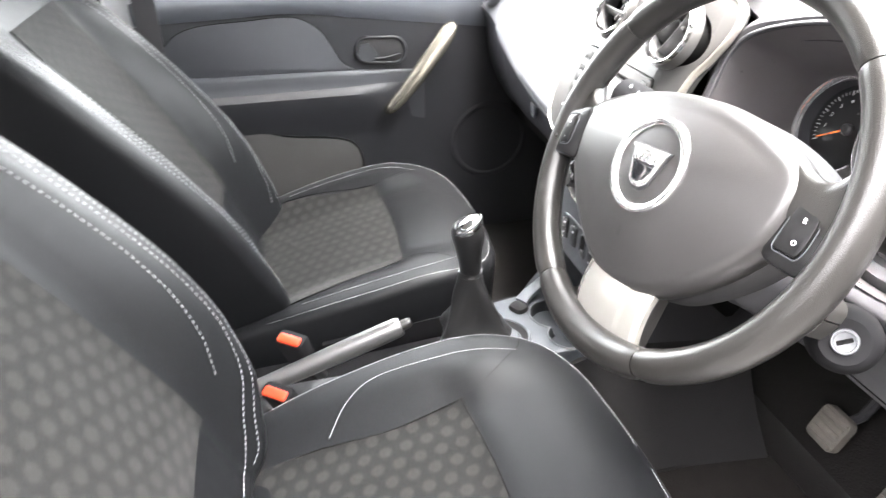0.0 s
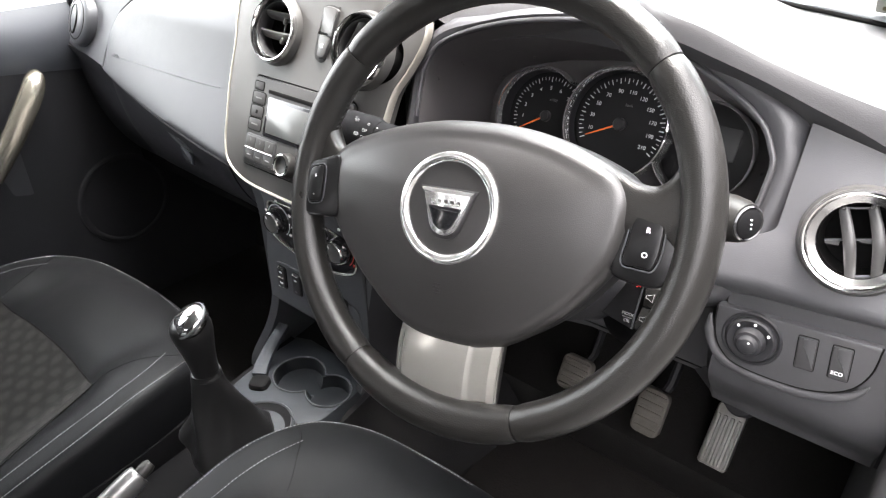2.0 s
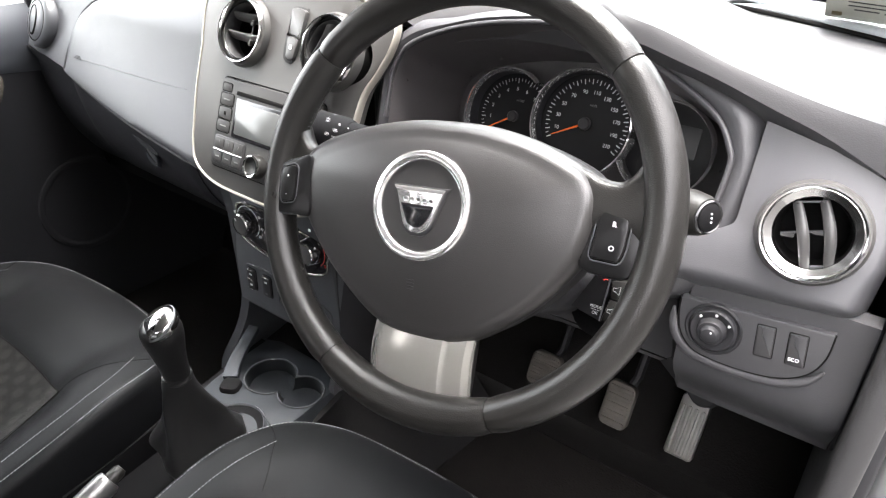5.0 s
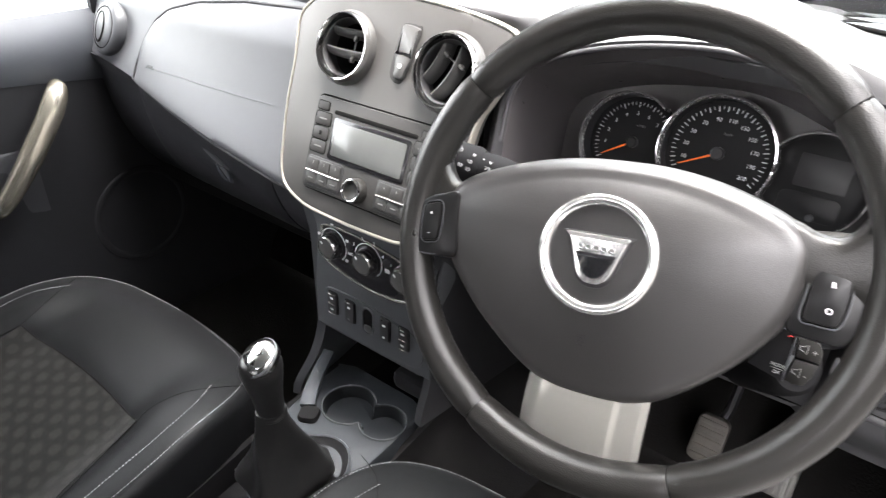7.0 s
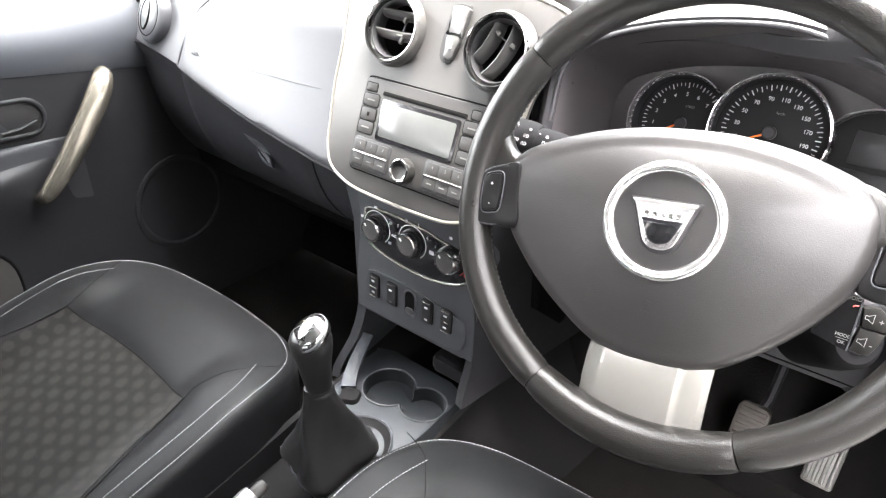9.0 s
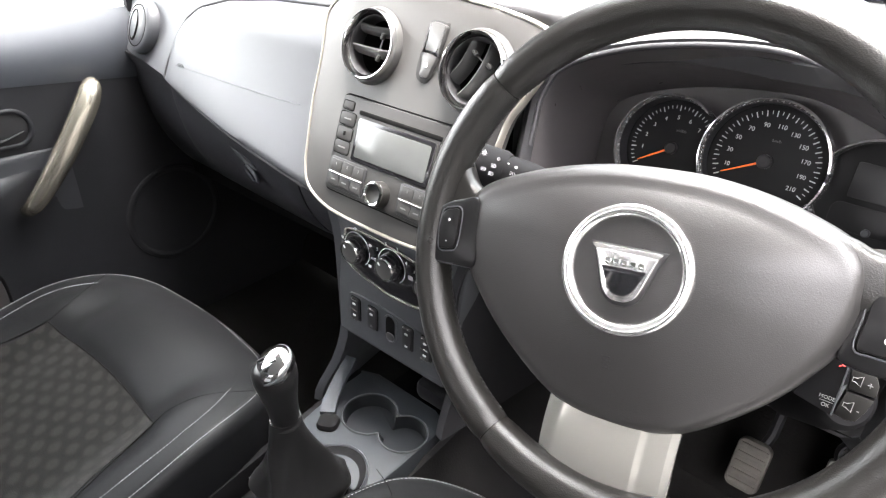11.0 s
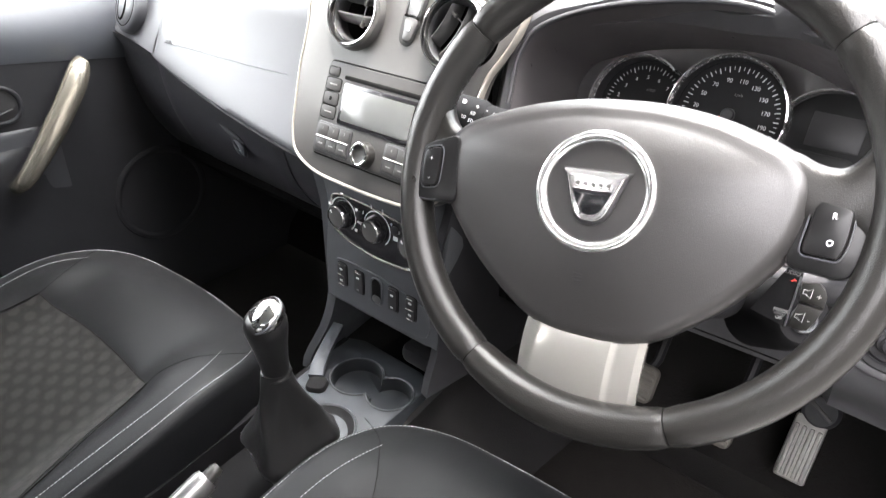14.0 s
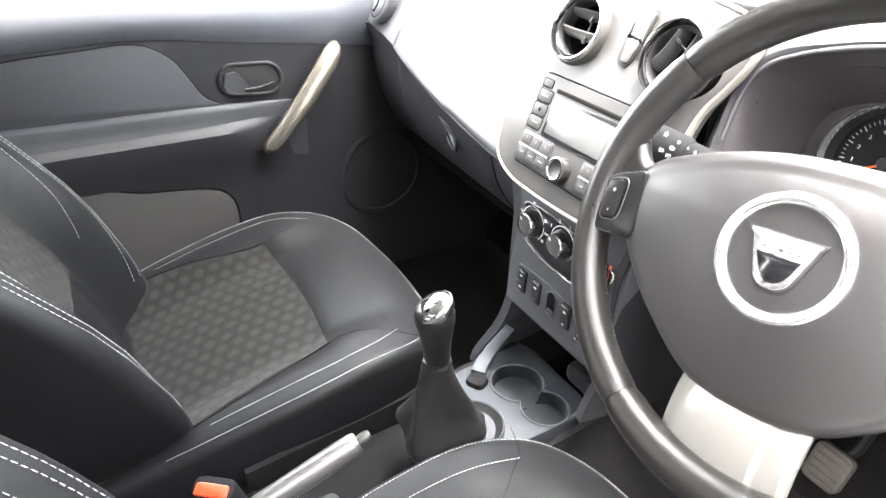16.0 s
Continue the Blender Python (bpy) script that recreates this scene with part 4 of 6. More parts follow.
part("lower_switch", plate(smooth_outline([(0.0098, -0.0065), (-0.0088, -0.0065), (-0.0078, -0.022), (-0.0066, -0.0305), (0.0, -0.0325), (0.0060, -0.0305), (0.0078, -0.022)], 4), 0.0055, 0.0022, HZ), SWITCH, haz)
part("lamp_mark", plate(rounded(0.004, 0.005, 0.001), 0.0066, 0.0002, HZ @ pose(0, -0.018, 0), low=0.0055), WHITE, haz)

# car radio
radio = thing("car_radio", "dark grey car radio with pale display and buttons", "car radio", PF @ Vector((0, pz(0.595), 0.01)))
RF = PF @ pose(0.0095, pz(0.594), 0.010)
part("body", plate(rounded(0.190, 0.118, 0.008), 0.004, 0.0015, RF, low=-0.004), RADIO, radio)
part("joint", tube([(x, y, 0.0004) for x, y in rounded(0.1925, 0.1205, 0.009)], 0.0009, RF, seg=6, closed=True), VOID, radio)
part("disc_slot", plate(rounded(0.132, 0.0052, 0.002), 0.0046, 0.0003, RF @ pose(0.004, 0.043, 0), low=0.003), VOID, radio)
part("display_bezel", plate(rounded(0.124, 0.052, 0.004), 0.0052, 0.0008, RF @ pose(0.002, 0.011, 0), low=0.003), GLOSS, radio)
part("display", plate(rounded(0.114, 0.042, 0.003), 0.0058, 0.0003, RF @ pose(0.002, 0.011, 0), low=0.004), LCD, radio, "grey switched-off display glass")


def button(x, y, w, h, mark=0.4, mat=None, mh=0.0018):
    b = part("button", plate(rounded(w, h, min(w, h) * 0.2), 0.0047, 0.0008, RF @ pose(x, y, 0), low=0.003), mat or BUTTON, radio)
    part("button_gap", tube([(px, py, 0.0041) for px, py in rounded(w + 0.0008, h + 0.0008, min(w, h) * 0.22)], 0.0006, RF @ pose(x, y, 0), seg=4, closed=True), VOID, b)
    if mark:
        part("print_bar", plate(rounded(w * mark, mh, mh * 0.45), 0.0050, 0.0001, RF @ pose(x, y, 0), low=0.0044), FAINT, b)
    return b


button(-0.082, 0.047, 0.018, 0.010, 0)
for k, (yy, mk) in enumerate(((0.031, 0.5), (0.013, 0), (-0.004, 0.5))):
    button(-0.079, yy, 0.026, 0.0155, mk)
    button(0.080, yy, 0.024, 0.0155, mk)
part("eject_mark", plate(rounded(0.004, 0.005, 0.001), 0.0051, 0.0001, RF @ pose(-0.079, 0.013, 0), low=0.0044), VOID, radio)
button(0.082, 0.047, 0.014, 0.010, 0)
for sx in (-1, 1):
    bx = -0.060 if sx < 0 else 0.060
    part("key_block", plate(rounded(0.064, 0.038, 0.005), 0.0050, 0.0008, RF @ pose(bx, -0.036, 0), low=0.003), BLACK, radio)
    for c in range(3):
        xx = bx - 0.0195 + 0.0195 * c
        b = part("key", plate(rounded(0.0184, 0.0150, 0.002), 0.0058, 0.0009, RF @ pose(xx, -0.0275, 0), low=0.004), BUTTON, radio)
        lettering("numeral", str(c + 1 + (3 if sx > 0 else 0)), 0.005, RF @ pose(xx, -0.0255, 0.0060), FAINT, b)
        b = part("key", plate(rounded(0.0184, 0.0140, 0.002), 0.0056, 0.0009, RF @ pose(xx, -0.0455, 0), low=0.004), BUTTON, radio)
        part("print_bar", plate(rounded(0.008, 0.0016, 0.0006), 0.0060, 0.0001, RF @ pose(xx, -0.0455, 0), low=0.0053), FAINT, b)
    part("silver_bar", tube([(bx - 0.029, -0.0365, 0.0055), (bx, -0.0365, 0.0065), (bx + 0.029, -0.0365, 0.0055)], 0.0012, RF, seg=8), SATIN, radio)
knob = part("volume_knob", lathe([(0.0160, 0.003), (0.0155, 0.013), (0.0140, 0.0160), (0.0120, 0.0165), (0.0085, 0.0150), (0.001, 0.0148)], RF @ pose(0.0, -0.041, 0), 36), STALK_GREY, radio, "black volume knob with silver ring")
part("knob_ring", lathe([(0.0146, 0.0145), (0.0146, 0.0168), (0.0130, 0.0180), (0.0112, 0.0175), (0.0108, 0.0155)], RF @ pose(0.0, -0.041, 0), 36, cap=(False, False)), CHROME, knob)

# lower stack: cheeks, heater panel, switch panel, cubby
LF = slope(0.008, 0.148, 0.40, 2)
low = thing("lower_stack", "dark grey lower dashboard stack above the cup holders", "console panel", (0.008, 0.17, 0.3))
SH = [(0.128, 0.128), (-0.122, 0.128), (-0.118, 0.08), (-0.112, 0.0), (-0.112, -0.112), (0.108, -0.112), (0.112, 0.0), (0.122, 0.08)]
part("fascia", plate([(q[0], q[1]) for q in SH], 0.0, 0.002, LF, low=-0.05), GREY, low)


def cheek(u, v, sx):
    z = 0.535 - (0.375 if sx < 0 else 0.312) * v
    out = 0.112 + 0.02 * smooth(0.43, 0.53, z) + 0.02 * smooth(0.25, 0.16, z)
    y = 0.146 + 0.30 * u - 0.05 * smooth(0.30, 0.16, z) * (1 - u)
    return (0.006 + sx * (out + 0.05 * u), y, z)


# driver's side cheek coloured darker, the other paler: side shade put into colour
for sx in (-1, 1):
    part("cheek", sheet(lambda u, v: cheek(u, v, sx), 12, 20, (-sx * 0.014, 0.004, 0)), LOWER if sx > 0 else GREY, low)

heater = thing("heater_controls", "gloss black heater control strip with three chrome-topped knobs", "heater controls", LF @ Vector((0, 0.04, 0)))
HO = [(q[0], q[1]) for q in curve([(0.092, 0.052), (0.0, 0.068), (-0.080, 0.068), (-0.092, 0.050), (-0.092, 0.022), (-0.078, 0.008), (-0.04, -0.002), (0.0, -0.006), (0.05, -0.003), (0.088, 0.010), (0.095, 0.03)], 5, True)]
part("strip", plate(HO, 0.003, 0.001, LF, low=-0.01), GLOSS, heater)
part("silver_edge", tube([(x, y, 0.003) for x, y in HO], 0.0016, LF, seg=6, closed=True), SATIN, heater)
for k, kx in enumerate((-0.067, -0.001, 0.067)):
    km = LF @ pose(kx, 0.041, 0.003)
    kn = part("knob", lathe([(0.0200, 0.0), (0.0198, 0.004), (0.0178, 0.012), (0.0162, 0.0140)], km, 36), GLOSS, heater, "gloss black knob")
    part("chrome_cap", lathe([(0.0166, 0.0128), (0.0168, 0.0150), (0.0158, 0.0164), (0.0143, 0.0162)], km, 36, cap=(False, False)), CHROME, kn, "bright chrome ring")
    part("cap_face", lathe([(0.0146, 0.0140), (0.0142, 0.0156), (0.0080, 0.0168), (0.0008, 0.0171)], km, 32), SWITCH, kn, "satin grey knob face")
    part("pointer", block(0.0022, 0.0050, 0.0010, 0.0003, km @ pose(0.0105 * math.cos(2.4), 0.0105 * math.sin(2.4), 0.0160, 0, 0, 47)), WHITE, kn)
    arc = [(0.0245 * math.cos(radians(a)), 0.0245 * math.sin(radians(a)), 0.0004) for a in range(-50, 231, 12)]
    part("scale_arc", tube(arc if k != 2 else arc[:8], 0.0006, km, seg=4), WHITE if k != 2 else RED, heater)
    if k == 1:
        for j, a in enumerate((150, 110, 70, 30)):
            lettering("numeral", str(j + 1), 0.0075, km @ pose(0.0305 * math.cos(radians(a)), 0.0305 * math.sin(radians(a)), 0.0006), WHITE, heater)
    else:
        for a in (215, 165, 95, 30, -35):
            part("print_bar", plate(rounded(0.005, 0.004, 0.001), 0.0006, 0.0001, km @ pose(0.030 * math.cos(radians(a)), 0.030 * math.sin(radians(a)), 0)), WHITE if k == 0 or a > 60 else RED, heater)
for bx in (-0.035, 0.033):
    part("round_button", lathe([(0.0062, 0.003), (0.0062, 0.006), (0.005, 0.0068)], LF @ pose(bx, 0.050, 0), 20), LOWER, heater)
lettering("lettering", "A/C", 0.006, LF @ pose(-0.035, 0.038, 0.0034), WHITE, heater)
part("print_bar", plate(rounded(0.008, 0.006, 0.001), 0.0035, 0.0001, LF @ pose(0.033, 0.037, 0), low=0.003), WHITE, heater)

swp = thing("switch_bank", "dark grey panel with four rocker switches and a lighter socket", "switch panel", LF @ Vector((0, -0.06, 0)))
SO = [(q[0], q[1]) for q in curve([(0.096, -0.062), (0.080, -0.048), (0.0, -0.036), (-0.075, -0.036), (-0.090, -0.046), (-0.092, -0.075), (-0.086, -0.094), (-0.05, -0.102), (0.0, -0.106), (0.05, -0.104), (0.090, -0.098)], 5, True)]
part("panel", plate(SO, 0.003, 0.0012, LF, low=-0.004), GREY, swp)
for kx, kind in ((-0.073, "w"), (-0.038, "b"), (0.030, "b"), (0.064, "w")):
    sm = LF @ pose(kx, -0.060, 0.003)
    sw = part("rocker_switch", plate(rounded(0.0175, 0.036, 0.003), 0.004, 0.0015, sm), BLACK, swp)
    part("joint", tube([(x, y, 0.0003) for x, y in rounded(0.0195, 0.038, 0.004)], 0.0007, sm, seg=4, closed=True), VOID, sw)
    for yy in (0.0095, -0.0095) if kind == "w" else (0.008,):
        part("print_bar", plate(rounded(0.006, 0.003, 0.001), 0.0043, 0.0001, sm @ pose(0, yy, 0), low=0.0038), PRINT, sw)
    if kind == "b":
        part("silver_bar", block(0.014, 0.0012, 0.001, 0.0003, sm @ pose(0, 0.0162, 0.0036)), SATIN, sw)
        part("print_bar", plate(rounded(0.005, 0.003, 0.001), 0.0043, 0.0001, sm @ pose(0, -0.012, 0), low=0.0038), FAINT if kx < 0 else PRINT, sw)
    if kind == "w":
        part("silver_bar", block(0.013, 0.002, 0.0012, 0.0004, sm @ pose(0, 0, 0.004)), SATIN, sw)
        for yy in (0.0165, -0.0165):
            part("silver_bar", block(0.012, 0.0014, 0.001, 0.0003, sm @ pose(0, yy, 0.0038)), SATIN, sw)
so = LF @ pose(-0.003, -0.061, 0.003)
part("socket_rim", tube([(x, y, 0.0006) for x, y in rounded(0.021, 0.043, 0.0104, 8)], 0.0016, so, seg=6, closed=True), GREY, swp)
# flat black plate paints the socket's shaded depth, pale plate its lit bottom
part("socket", plate(rounded(0.020, 0.042, 0.0099, 8), 0.0006, 0.0002, so), VOID, swp)
part("socket_bottom_light", loft([[(x * k, -0.0135 + y * k, z) for x, y in rounded(0.0165, 0.013, 0.0060, 6)] for k, z in ((1.0, 0.0005), (0.92, 0.0018), (0.6, 0.0028))], so), SWITCH, swp, "pale raised plate for the socket's bright bottom")

cubby = thing("storage_cubby", "black open storage cubby below the switches", "storage tray", (0.0, 0.2, 0.22))
# back wall coloured near black for the shade inside the cubby
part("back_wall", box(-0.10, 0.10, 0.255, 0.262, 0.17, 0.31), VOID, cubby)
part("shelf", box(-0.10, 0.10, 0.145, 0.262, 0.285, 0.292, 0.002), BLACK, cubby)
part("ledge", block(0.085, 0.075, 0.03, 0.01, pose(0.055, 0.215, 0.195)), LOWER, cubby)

# ---- steering wheel ----
C = Vector((0.391, 0.020, 0.663))
WF = slope(C.x, C.y, C.z, 26, 5.1, 7)
wheel = thing("steering_wheel", "black leather steering wheel with silver lower spoke", "steering wheel", C)
R0, R1 = 0.1765, 0.0145


def ring_arc(a0, a1, n):
    out = []
    for k in range(n + 1):
        a = radians(a0 + (a1 - a0) * k / n)
        out.append((R0 * math.sin(a), R0 * math.cos(a), 0))
    return out


def rim_piece(a0, a1, n, fat=0.03):
    """A padded stretch of rim, eased at its ends."""
    p = ring_arc(a0, a1, n)
    rad = [R1 * (0.95 if k in (0, n) else 1.0 if k in (1, n - 1) else 1.03) * (1 + fat * math.sin(math.pi * k / n)) for k in range(n + 1)]
    return tube(p, rad, WF, seg=20, flat=1.12, up=(0, 0, 1))


SEAMS = [-49.4, 49.2, 157.5, 211.8]
for a0, a1, n in ((SEAMS[0], SEAMS[1], 60), (SEAMS[1], SEAMS[2], 64), (SEAMS[2], SEAMS[3], 34), (SEAMS[3], 360 + SEAMS[0], 62)):
    part("rim_cover", rim_piece(a0 + 0.18, a1 - 0.18, n, 0.12 if n == 34 else -0.03 if n == 62 else 0.03), LEATHER, wheel, "grained black leather")
part("rim_core", tube(ring_arc(0, 355, 71), R1 * 0.9, WF, seg=12, closed=True, flat=1.1, up=(0, 0, 1)), VOID, wheel)
for a0, a1 in ((SEAMS[1] + 2, SEAMS[2] - 2), (SEAMS[3] + 2, 358 + SEAMS[0]), (SEAMS[0] + 2, SEAMS[1] - 2), (SEAMS[2] + 2, SEAMS[3] - 2)):
    zig = []
    n = int((a1 - a0) / 0.8)
    for k in range(n):
        a = radians(a0 + (a1 - a0) * k / n)
        rr, zz = R0 - R1 * 0.985, 0.0016 * (1 if k % 2 else -1) - 0.004
        zig.append(WF @ Vector((rr * math.sin(a), rr * math.cos(a), zz)))
    part("stitching", tube(zig, 0.0005, seg=4), BLACK, wheel, kind="stuff")

HUBX = -0.006
half = [(0.0, 0.068), (0.035, 0.0665), (0.070, 0.060), (0.100, 0.050), (0.122, 0.039), (0.134, 0.024), (0.136, 0.004), (0.130, -0.024), (0.114, -0.050), (0.091, -0.0765), (0.056, -0.1045), (0.028, -0.1165), (0.0, -0.1195)]
HUB = [(q[0], q[1]) for q in curve([(-x * (1 + 0.075 * x / 0.136) + HUBX, y) for x, y in half] + [(x + HUBX, y) for x, y in reversed(half[1:-1])], 4, True)]
rows = [[(x, y, -0.03) for x, y in inset(HUB, 0.004)], [(x, y, -0.016) for x, y in HUB]]
for k in range(8):
    a = radians(90 * k / 7)
    rows.append([(x, y, -0.010 + 0.020 * math.sin(a)) for x, y in inset(HUB, 0.015 * (1 - math.cos(a)))])
for k in (0.93, 0.84, 0.72, 0.56, 0.38, 0.2, 0.08):
    rows.append([(HUBX + (x - HUBX) * k, y * k, 0.010 + 0.015 * (1 - k * k)) for x, y in inset(HUB, 0.015)])
part("airbag_cover", loft(rows, WF), PAD, wheel, "soft charcoal airbag cover")
part("hub_back", plate([(x * 0.97, y * 0.97) for x, y in inset(HUB, -0.002)], -0.012, 0.006, WF, low=-0.055), BLACK, wheel)
BD = WF @ pose(-0.0095, -0.0050, 0.0028) @ Matrix.Diagonal((0.945, 0.945, 1, 1))
part("badge_ring", lathe([(0.0473, 0.016), (0.0473, 0.0212), (0.0469, 0.0228), (0.0456, 0.0238), (0.0432, 0.0242), (0.0408, 0.0234), (0.0392, 0.0220), (0.0384, 0.0206), (0.0382, 0.016)], BD, 72, cap=(False, False)), BADGE, wheel, "bright chrome ring")
part("badge_disc", lathe([(0.0388, 0.0165), (0.0384, 0.0200), (0.0300, 0.0212), (0.0150, 0.0220), (0.0010, 0.0224)], BD, 64), PAD, wheel)
TIP = [(0.0250, 0.0158), (-0.0250, 0.0158)]
SHD = TIP + [(q.x, q.y) for q in curve([(-0.0228, 0.0110, 0), (-0.0196, 0.0020, 0), (-0.0160, -0.0085, 0), (-0.0124, -0.0172, 0), (-0.0062, -0.0222, 0), (0.0, -0.0230, 0), (0.0062, -0.0222, 0), (0.0124, -0.0172, 0), (0.0160, -0.0085, 0), (0.0196, 0.0020, 0), (0.0228, 0.0110, 0)], 4)]
# black plate under the badge stands in for the shade of its recess
part("badge_recess_shade", plate([(x * 1.10, y * 1.10) for x, y in SHD], 0.0232, 0.0010, BD @ pose(0.0004, -0.0006, 0), low=0.016), BLACK, wheel)
badge = part("badge", plate(SHD, 0.0252, 0.0016, BD, low=0.018), BADGE, wheel, "plain chrome shield badge")
part("badge_window", plate([(0.0160, 0.0010), (-0.0160, 0.0010)] + [(q.x, q.y) for q in curve([(-0.0142, -0.0030, 0), (-0.0112, -0.0095, 0), (-0.0080, -0.0150, 0), (-0.0030, -0.0180, 0), (0.0030, -0.0180, 0), (0.0080, -0.0150, 0), (0.0112, -0.0095, 0), (0.0142, -0.0030, 0)], 3)], 0.0256, 0.0003, BD, low=0.024), GLOSS, badge, "dark glossy inset")
for k in range(5):
    part("raised_mark", plate(rounded(0.0048, 0.0042, 0.0012), 0.0257, 0.0005, BD @ pose(-0.0122 + 0.0061 * k, 0.0045, 0), low=0.0245), CHROME, badge)
for k in range(4):
    part("embossed_mark", block(0.007 - 0.001 * (k % 2), 0.0006, 0.0005, 0.0002, WF @ pose(-0.012, -0.066 - 0.0026 * k, 0.0196 - 0.0006 * k)), LOWER, wheel)

# side spokes with rocker pods
for sx in (-1, 1):

    def mirrored(points):
        out = [(q[0] * sx, q[1]) for q in curve([(x, y, 0) for x, y in points], 4, True)]
        turn = sum(a[0] * b[1] - b[0] * a[1] for a, b in zip(out, out[1:] + out[:1]))
        return out if turn > 0 else out[::-1]

    saddle = []
    for k in range(25):
        x = 0.108 + 0.066 * k / 24
        hi = along([(0.108, 0.0425), (0.118, 0.0395), (0.126, 0.0352), (0.134, 0.0330), (0.142, 0.0332), (0.148, 0.0372), (0.153, 0.0450), (0.158, 0.0560), (0.174, 0.0700)], x)
        lo, thick = -0.006 - 0.020 * smooth(0.150, 0.172, x), 0.0115
        saddle.append([(sx * x, (hi + lo) / 2 + (hi - lo) / 2 * math.copysign(abs(math.cos(a)) ** 0.7, math.cos(a)), -0.006 + thick * math.copysign(abs(math.sin(a)) ** 0.7, math.sin(a))) for a in [2 * math.pi * i / 28 for i in range(28)]])
    part("spoke", loft(saddle, WF), LEATHER, wheel)
    if sx > 0:
        pod = mirrored([(0.1250, 0.0176), (0.1500, 0.0170), (0.1620, 0.0100), (0.1655, -0.0020), (0.1642, -0.0186), (0.1610, -0.0295), (0.1540, -0.0376), (0.1400, -0.0378), (0.1200, -0.0330), (0.1215, -0.010)])
        rock = mirrored([(0.1322, 0.0095), (0.1420, 0.0088), (0.1504, 0.0064), (0.1524, 0.0020), (0.1516, -0.0146), (0.1486, -0.0245), (0.1440, -0.0256), (0.1350, -0.0250), (0.1278, -0.0232), (0.1292, -0.0077)])
        top = 0.0030
    else:
        pod = [(q.x, q.y) for q in curve([(-0.1350, 0.0245, 0), (-0.1500, 0.0225, 0), (-0.1650, 0.0165, 0), (-0.1745, 0.0050, 0), (-0.1770, -0.0120, 0), (-0.1730, -0.0270, 0), (-0.1640, -0.0310, 0), (-0.1480, -0.0305, 0), (-0.1300, -0.0270, 0), (-0.1320, 0.0000, 0)], 5, True)]
        rock = [(q.x, q.y) for q in curve([(-0.1490, 0.0135, 0), (-0.1560, 0.0135, 0), (-0.1625, 0.0105, 0), (-0.1640, 0.0020, 0), (-0.1632, -0.0130, 0), (-0.1610, -0.0185, 0), (-0.1540, -0.0180, 0), (-0.1486, -0.0150, 0), (-0.1478, 0.0010, 0)], 5, True)]
        top = 0.0125
    pd = part("switch_pod", plate(pod, top, 0.0030, WF, low=-0.035), ROCKER, wheel, "black switch pod")
    # grey tubes paint the glint on the edges of pod and rocker
    part("pod_edge_glint", tube([(x, y, top - 0.0008) for x, y in inset(pod, 0.0012) if (y > -0.030 and (x * sx) > 0.146)], 0.0006, WF, seg=6), GREY, pd)
    part("rocker_joint", plate(inset(rock, -0.0011), top + 0.0004, 0.0003, WF, low=0.0), VOID, pd)
    part("rocker_edge_glint", tube([(x, y, top + 0.0004) for x, y in inset(rock, -0.0017)], 0.0006, WF, seg=6, closed=True), GREY, pd)
    rk = part("rocker", plate(rock, top + 0.0024, 0.0011, WF, low=0.0), ROCKER, pd, "black rocker key")
    for text, yy in (("+", 0.0045), ("-", -0.0118)) if sx < 0 else (("R", 0.0015), ("O", -0.0160)):
        lettering("lettering", text, 0.0054, WF @ pose(0.1425 if sx > 0 else -0.1562, yy, top + 0.0026), WHITE, rk)

# silver lower spoke


def spoke_face(u, v):
    y = -0.092 - (0.066 + 0.0065 * math.sin(math.pi * u)) * v
    x0, x1 = -0.0528 - 0.0064 * v, 0.0428 - 0.0036 * v
    fold = -0.0060 * smooth(0.15, 0.0, u) - 0.0016 * smooth(0.74, 0.80, u) - 0.0030 * max(0.0, (u - 0.955) / 0.045)
    return (x0 + (x1 - x0) * u, y, 0.0040 - 0.0050 * v ** 3 + 0.0030 * math.sin(math.pi * v) - 0.0055 * (2 * u - 1) ** 2 + fold)


part("silver_spoke", sheet(spoke_face, 60, 16, (0, 0, -0.006), WF), SPOKE, wheel, "pale satin silver lower spoke", sharp=12)
part("spoke_base", plate([(0.036, -0.09), (-0.056, -0.09), (-0.057, -0.166), (0.035, -0.166)], -0.008, 0.004, WF, low=-0.03), LEATHER, wheel)

# ---- steering column and stalks ----
column = thing("steering_column", "dark plastic steering column shroud with ignition lock", "steering column", C + Vector((0.0, 0.12, -0.05)))
CF = slope(C.x, C.y, C.z, 26, 5.1)
part("shroud", loft([[(x * s, y * s - 0.012, z) for x, y in rounded(0.125, 0.105, 0.035, 6)] for s, z in ((0.85, -0.045), (1.0, -0.055), (1.08, -0.13), (1.1, -0.22))], CF), LOWER, column)
part("lower_shroud", loft([[(x * s + 0.01, y * s - 0.058, z) for x, y in rounded(0.15, 0.05, 0.02, 6)] for s, z in ((0.8, -0.06), (1.0, -0.075), (1.15, -0.15), (1.1, -0.22))], CF), LOWER, column)
IG = Matrix.Translation((0.524, 0.125, 0.549)) @ pose(0, 0, 0, 60, 0, 40)
part("lock_housing", lathe([(0.034, -0.07), (0.030, -0.02), (0.025, 0.0), (0.020, 0.004)], IG, 28), STALK, column)
lock = part("ignition_lock", lathe([(0.0115, 0.0), (0.0115, 0.006), (0.0105, 0.0075), (0.0090, 0.0075), (0.0085, 0.005), (0.001, 0.004)], IG, 28), GREY, column, "grey metal ignition lock")
part("key_slot", block(0.013, 0.004, 0.002, 0.0005, IG @ pose(0, 0, 0.0035, 0, 0, 35)), VOID, lock)

